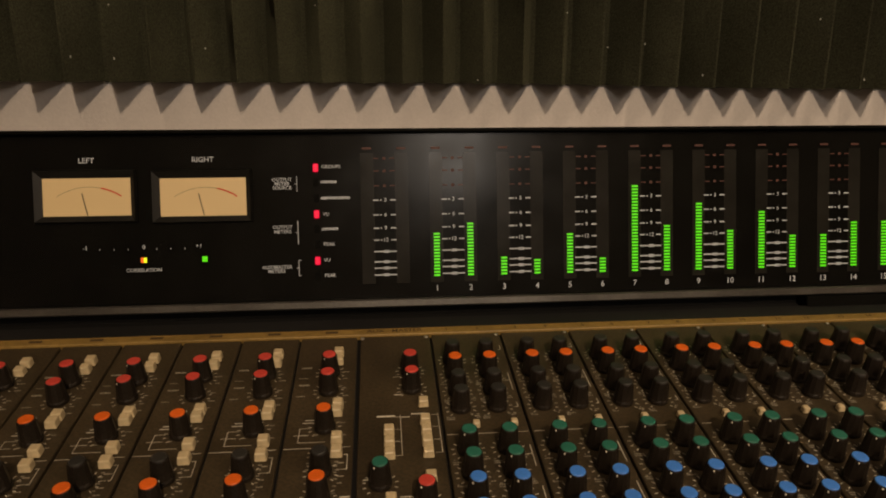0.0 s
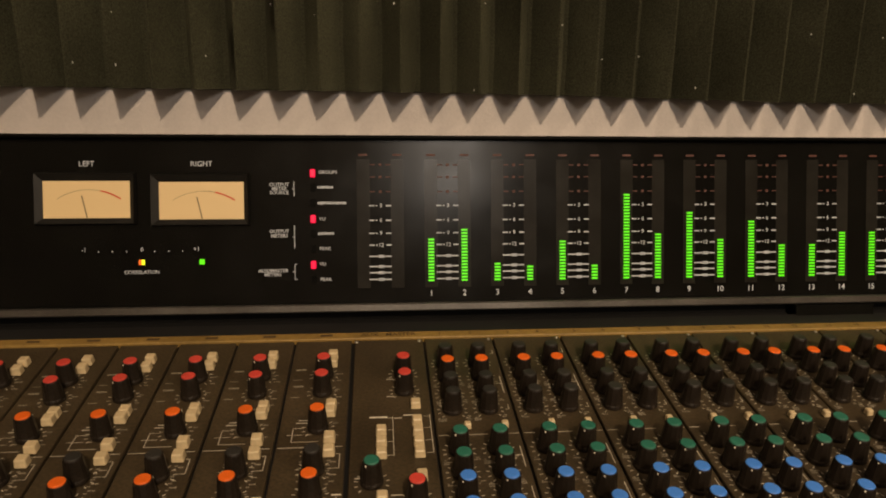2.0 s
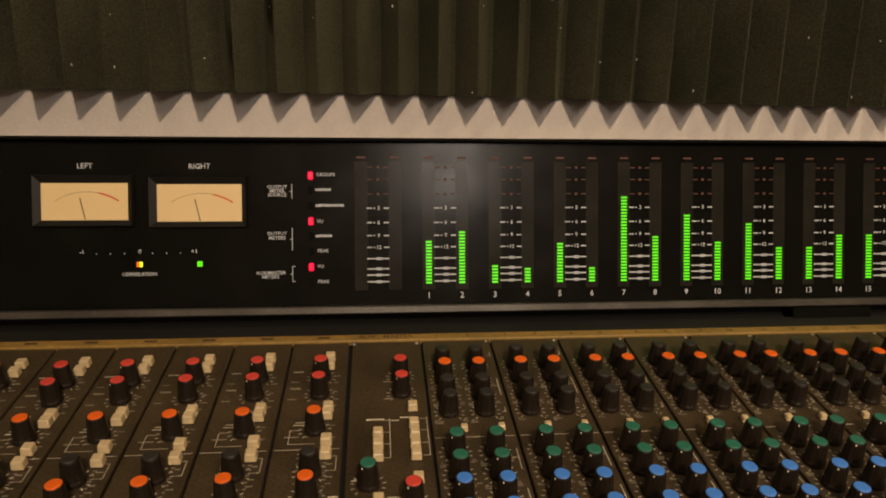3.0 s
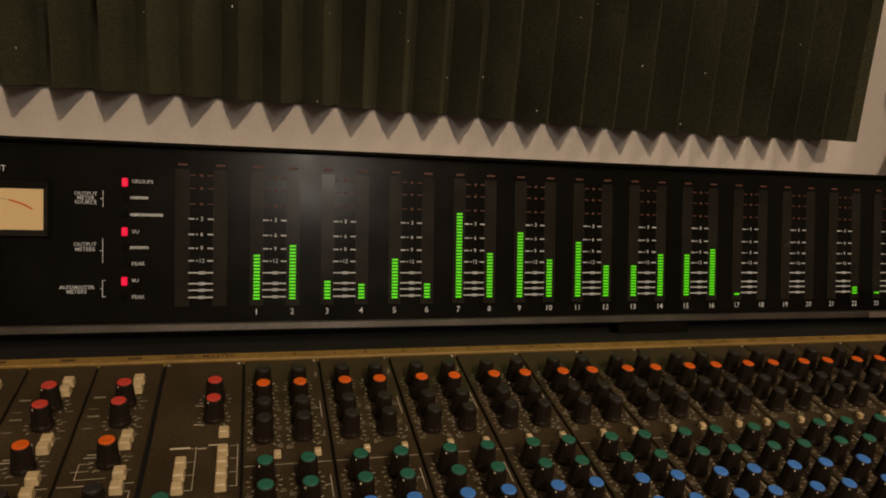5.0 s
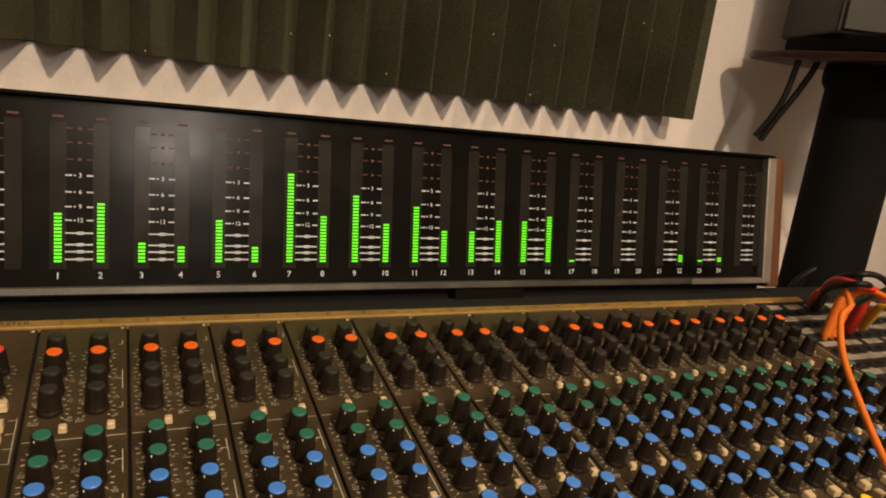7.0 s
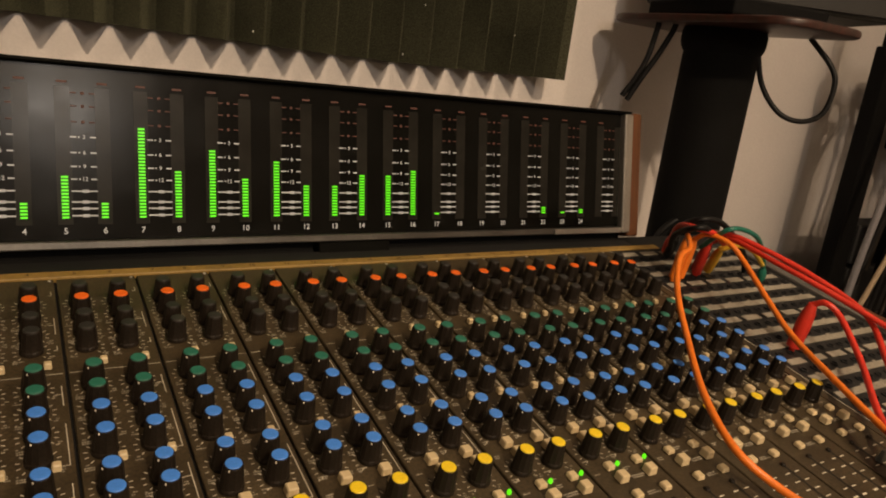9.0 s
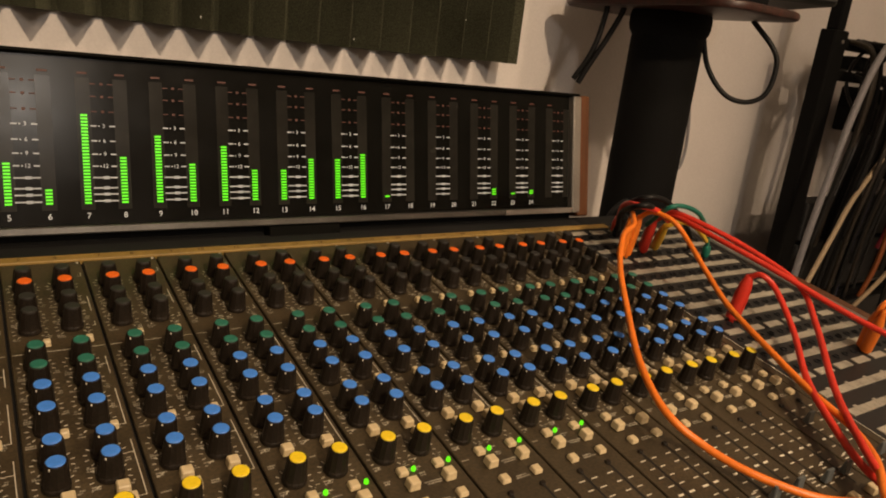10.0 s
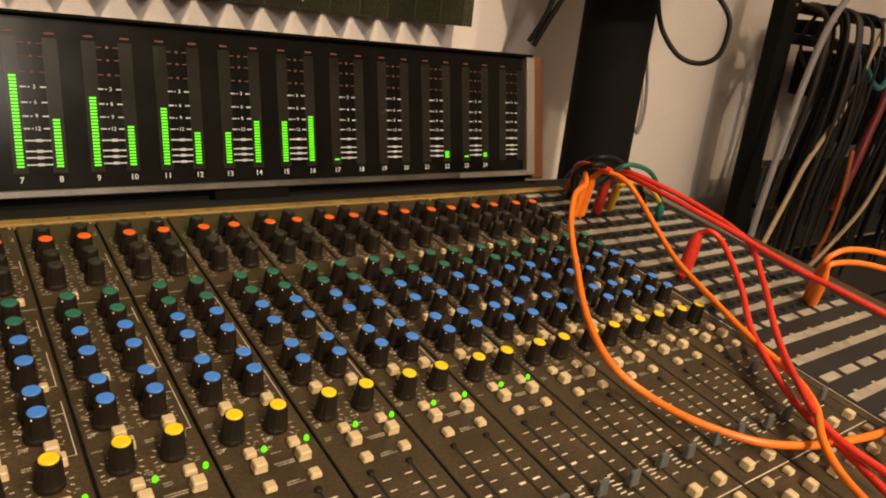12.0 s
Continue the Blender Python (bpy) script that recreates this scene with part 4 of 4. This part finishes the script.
def rack():
    r = thing("equipment_rack", pose(1.67, 0.15, 0), "black steel rack frame hung with cables", "rack")
    for x, y in ((0.030, 0.0), (1.12, 0.0)):
        part("post", boxed(x - 0.027, x + 0.027, y - 0.018, y + 0.018, 0, 1.318, bevel=0.003), MATT, r)
        part("upper_post", boxed(x - 0.012, x + 0.018, y - 0.012, y + 0.016, 1.318, 1.9, bevel=0.003), MATT, r)
    for z in (0.30, 0.68, 1.216, 1.282, 1.62):
        part("crossbar", boxed(0.058, 1.092, -0.010, 0.010, z, z + 0.022, bevel=0.002), MATT, r)
    for x in (0.03, 1.12):
        part("foot", boxed(x - 0.03, x + 0.03, -0.15, 0.15, 0, 0.03, bevel=0.004), MATT, r)
    for z, h in ((0.33, 0.16), (0.50, 0.17), (0.72, 0.12), (0.85, 0.09)):
        part("rack_unit", boxed(0.075, 1.075, -0.016, 0.05, z, z + h, bevel=0.003), BLACK, r, "dark rack equipment unit")
    # plain boxes added to keep the rack's inside dark between the hanging cables
    for xa, xb, za, zb in ((0.20, 0.30, 1.245, 1.276), (0.34, 0.50, 1.10, 1.21), (0.56, 0.75, 0.98, 1.21), (0.78, 1.05, 1.00, 1.20)):
        part("dark_filler", boxed(xa, xb, 0.015, 0.12, za, zb, bevel=0.004), MATT, r, "dark filler box that keeps the rack's inside dark")
    part("screw", lathe([(0.004, 0.0), (0.004, 0.002), (0.002, 0.003)], 10), ALU, r, "bright screw head").matrix_basis = pose(0.036, -0.0182, 1.295, 90, 0, 0)


rack()
rng = random.Random(21)
for i in range(66):
    x = 1.75 + 0.95 * rng.random() ** 1.15
    y = 0.125 - 0.06 * rng.random()
    z0 = rng.choice((1.238, 1.238, 1.304, 1.304))
    drift = rng.uniform(-0.045, 0.030)
    z1 = rng.uniform(0.62, 0.92)
    colour = rng.choice(("black", "black", "dark grey", "black", "black", "dark grey", "black", "navy", "black", "dark grey", "brown", "black"))
    pts = [(x, y + 0.06, z0), (x - 0.005, y - 0.02, z0 - 0.03), (x + drift * 0.3, y - 0.03, z0 * 0.65 + z1 * 0.35), (x + drift * 0.7, y - 0.01, z0 * 0.3 + z1 * 0.7), (x + drift, y, z1)]
    loose_cable(pts, rng.uniform(0.003, 0.0065), colour, colour.replace("navy", "navy blue") + " cable hanging from the rack")
for i in range(9):
    cx, r = 1.83 + 0.09 * i + rng.uniform(-0.02, 0.02), rng.uniform(0.04, 0.07)
    top = rng.choice((1.233, 1.299))
    ring = [(cx + r * 0.7 * math.sin(a), 0.135 - 0.012 * math.cos(a * 2), top - r * 1.5 + r * 1.5 * math.cos(a)) for a in [2 * math.pi * q / 10 for q in range(11)]]
    loose_cable(ring, 0.004, rng.choice(("black", "dark grey")), "coiled dark cable hanging on the rack bar")
loose_cable([(1.86, 0.05, 1.42), (1.800, 0.05, 1.365), (1.754, 0.05, 1.321), (1.698, 0.05, 1.245), (1.662, 0.05, 1.138), (1.636, 0.05, 1.020), (1.613, 0.05, 0.895), (1.600, 0.05, 0.79)], 0.0072, "grey", "thick grey cable hanging in front of the rack")
loose_cable([(1.99, 0.05, 1.37), (1.950, 0.05, 1.270), (1.865, 0.05, 1.095), (1.762, 0.05, 0.970), (1.720, 0.05, 0.895), (1.665, 0.05, 0.791), (1.60, 0.05, 0.67)], 0.0055, "tan", "tan cable hanging across the rack")
loose_cable([(2.23, 0.05, 1.06), (2.179, 0.05, 0.935), (2.110, 0.05, 0.838), (1.995, 0.05, 0.755), (1.90, 0.05, 0.70)], 0.0055, "tan", "tan cable hanging across the rack")
loose_cable([(2.09, 0.06, 1.25), (2.055, 0.05, 1.120), (2.025, 0.05, 1.03), (1.998, 0.05, 0.945), (1.97, 0.06, 0.84)], 0.0095, "crimson", "dark red cable hanging from the rack")
loose_cable([(1.99, 0.06, 0.99), (1.975, 0.05, 0.90), (1.958, 0.05, 0.80), (1.94, 0.06, 0.72)], 0.0060, "rust", "rust-orange cable hanging from the rack")
loose_cable([(1.93, 0.06, 1.19), (1.985, 0.05, 1.145), (2.03, 0.05, 1.150), (2.08, 0.06, 1.20)], 0.0070, "teal", "dark teal cable looped on the rack")

# ---- lamps of the room ----


def ceiling_lamp(x, y):
    c = thing("ceiling_lamp", pose(x, y, 2.86), "bare pendant bulb holder on the ceiling", "lamp", "pendant lamps")
    part("holder", lathe([(0.022, 0.0), (0.026, 0.02), (0.02, 0.06), (0.005, 0.07), (0.005, 0.20), (0.05, 0.22), (0.05, 0.239)], 24), BLACK, c, smooth=True)


# assumed fixture: only this lamp's glare in the acrylic is known
def floor_lamp():
    f = thing("floor_lamp", pose(0.28, -2.06, 0), "assumed slim black floor lamp with a round white reflector, out of view", "floor lamp")
    part("base", lathe([(0.13, 0.0), (0.13, 0.014), (0.12, 0.02)], 32), STEEL, f, smooth=True)
    part("pole", lathe([(0.011, 0.02), (0.011, 1.74)], 16), STEEL, f, smooth=True)
    dish = lathe([(0.030, 0.0), (0.10, 0.012), (0.135, 0.035), (0.131, 0.037), (0.097, 0.016), (0.030, 0.004)], 32)
    part("reflector", dish, CEIL, f, "round white reflector", True).matrix_basis = pose(0, 0.014, 1.75, -108, 0, 0)


floor_lamp()
for px, py, *rest in PENDANTS:
    ceiling_lamp(px, py)
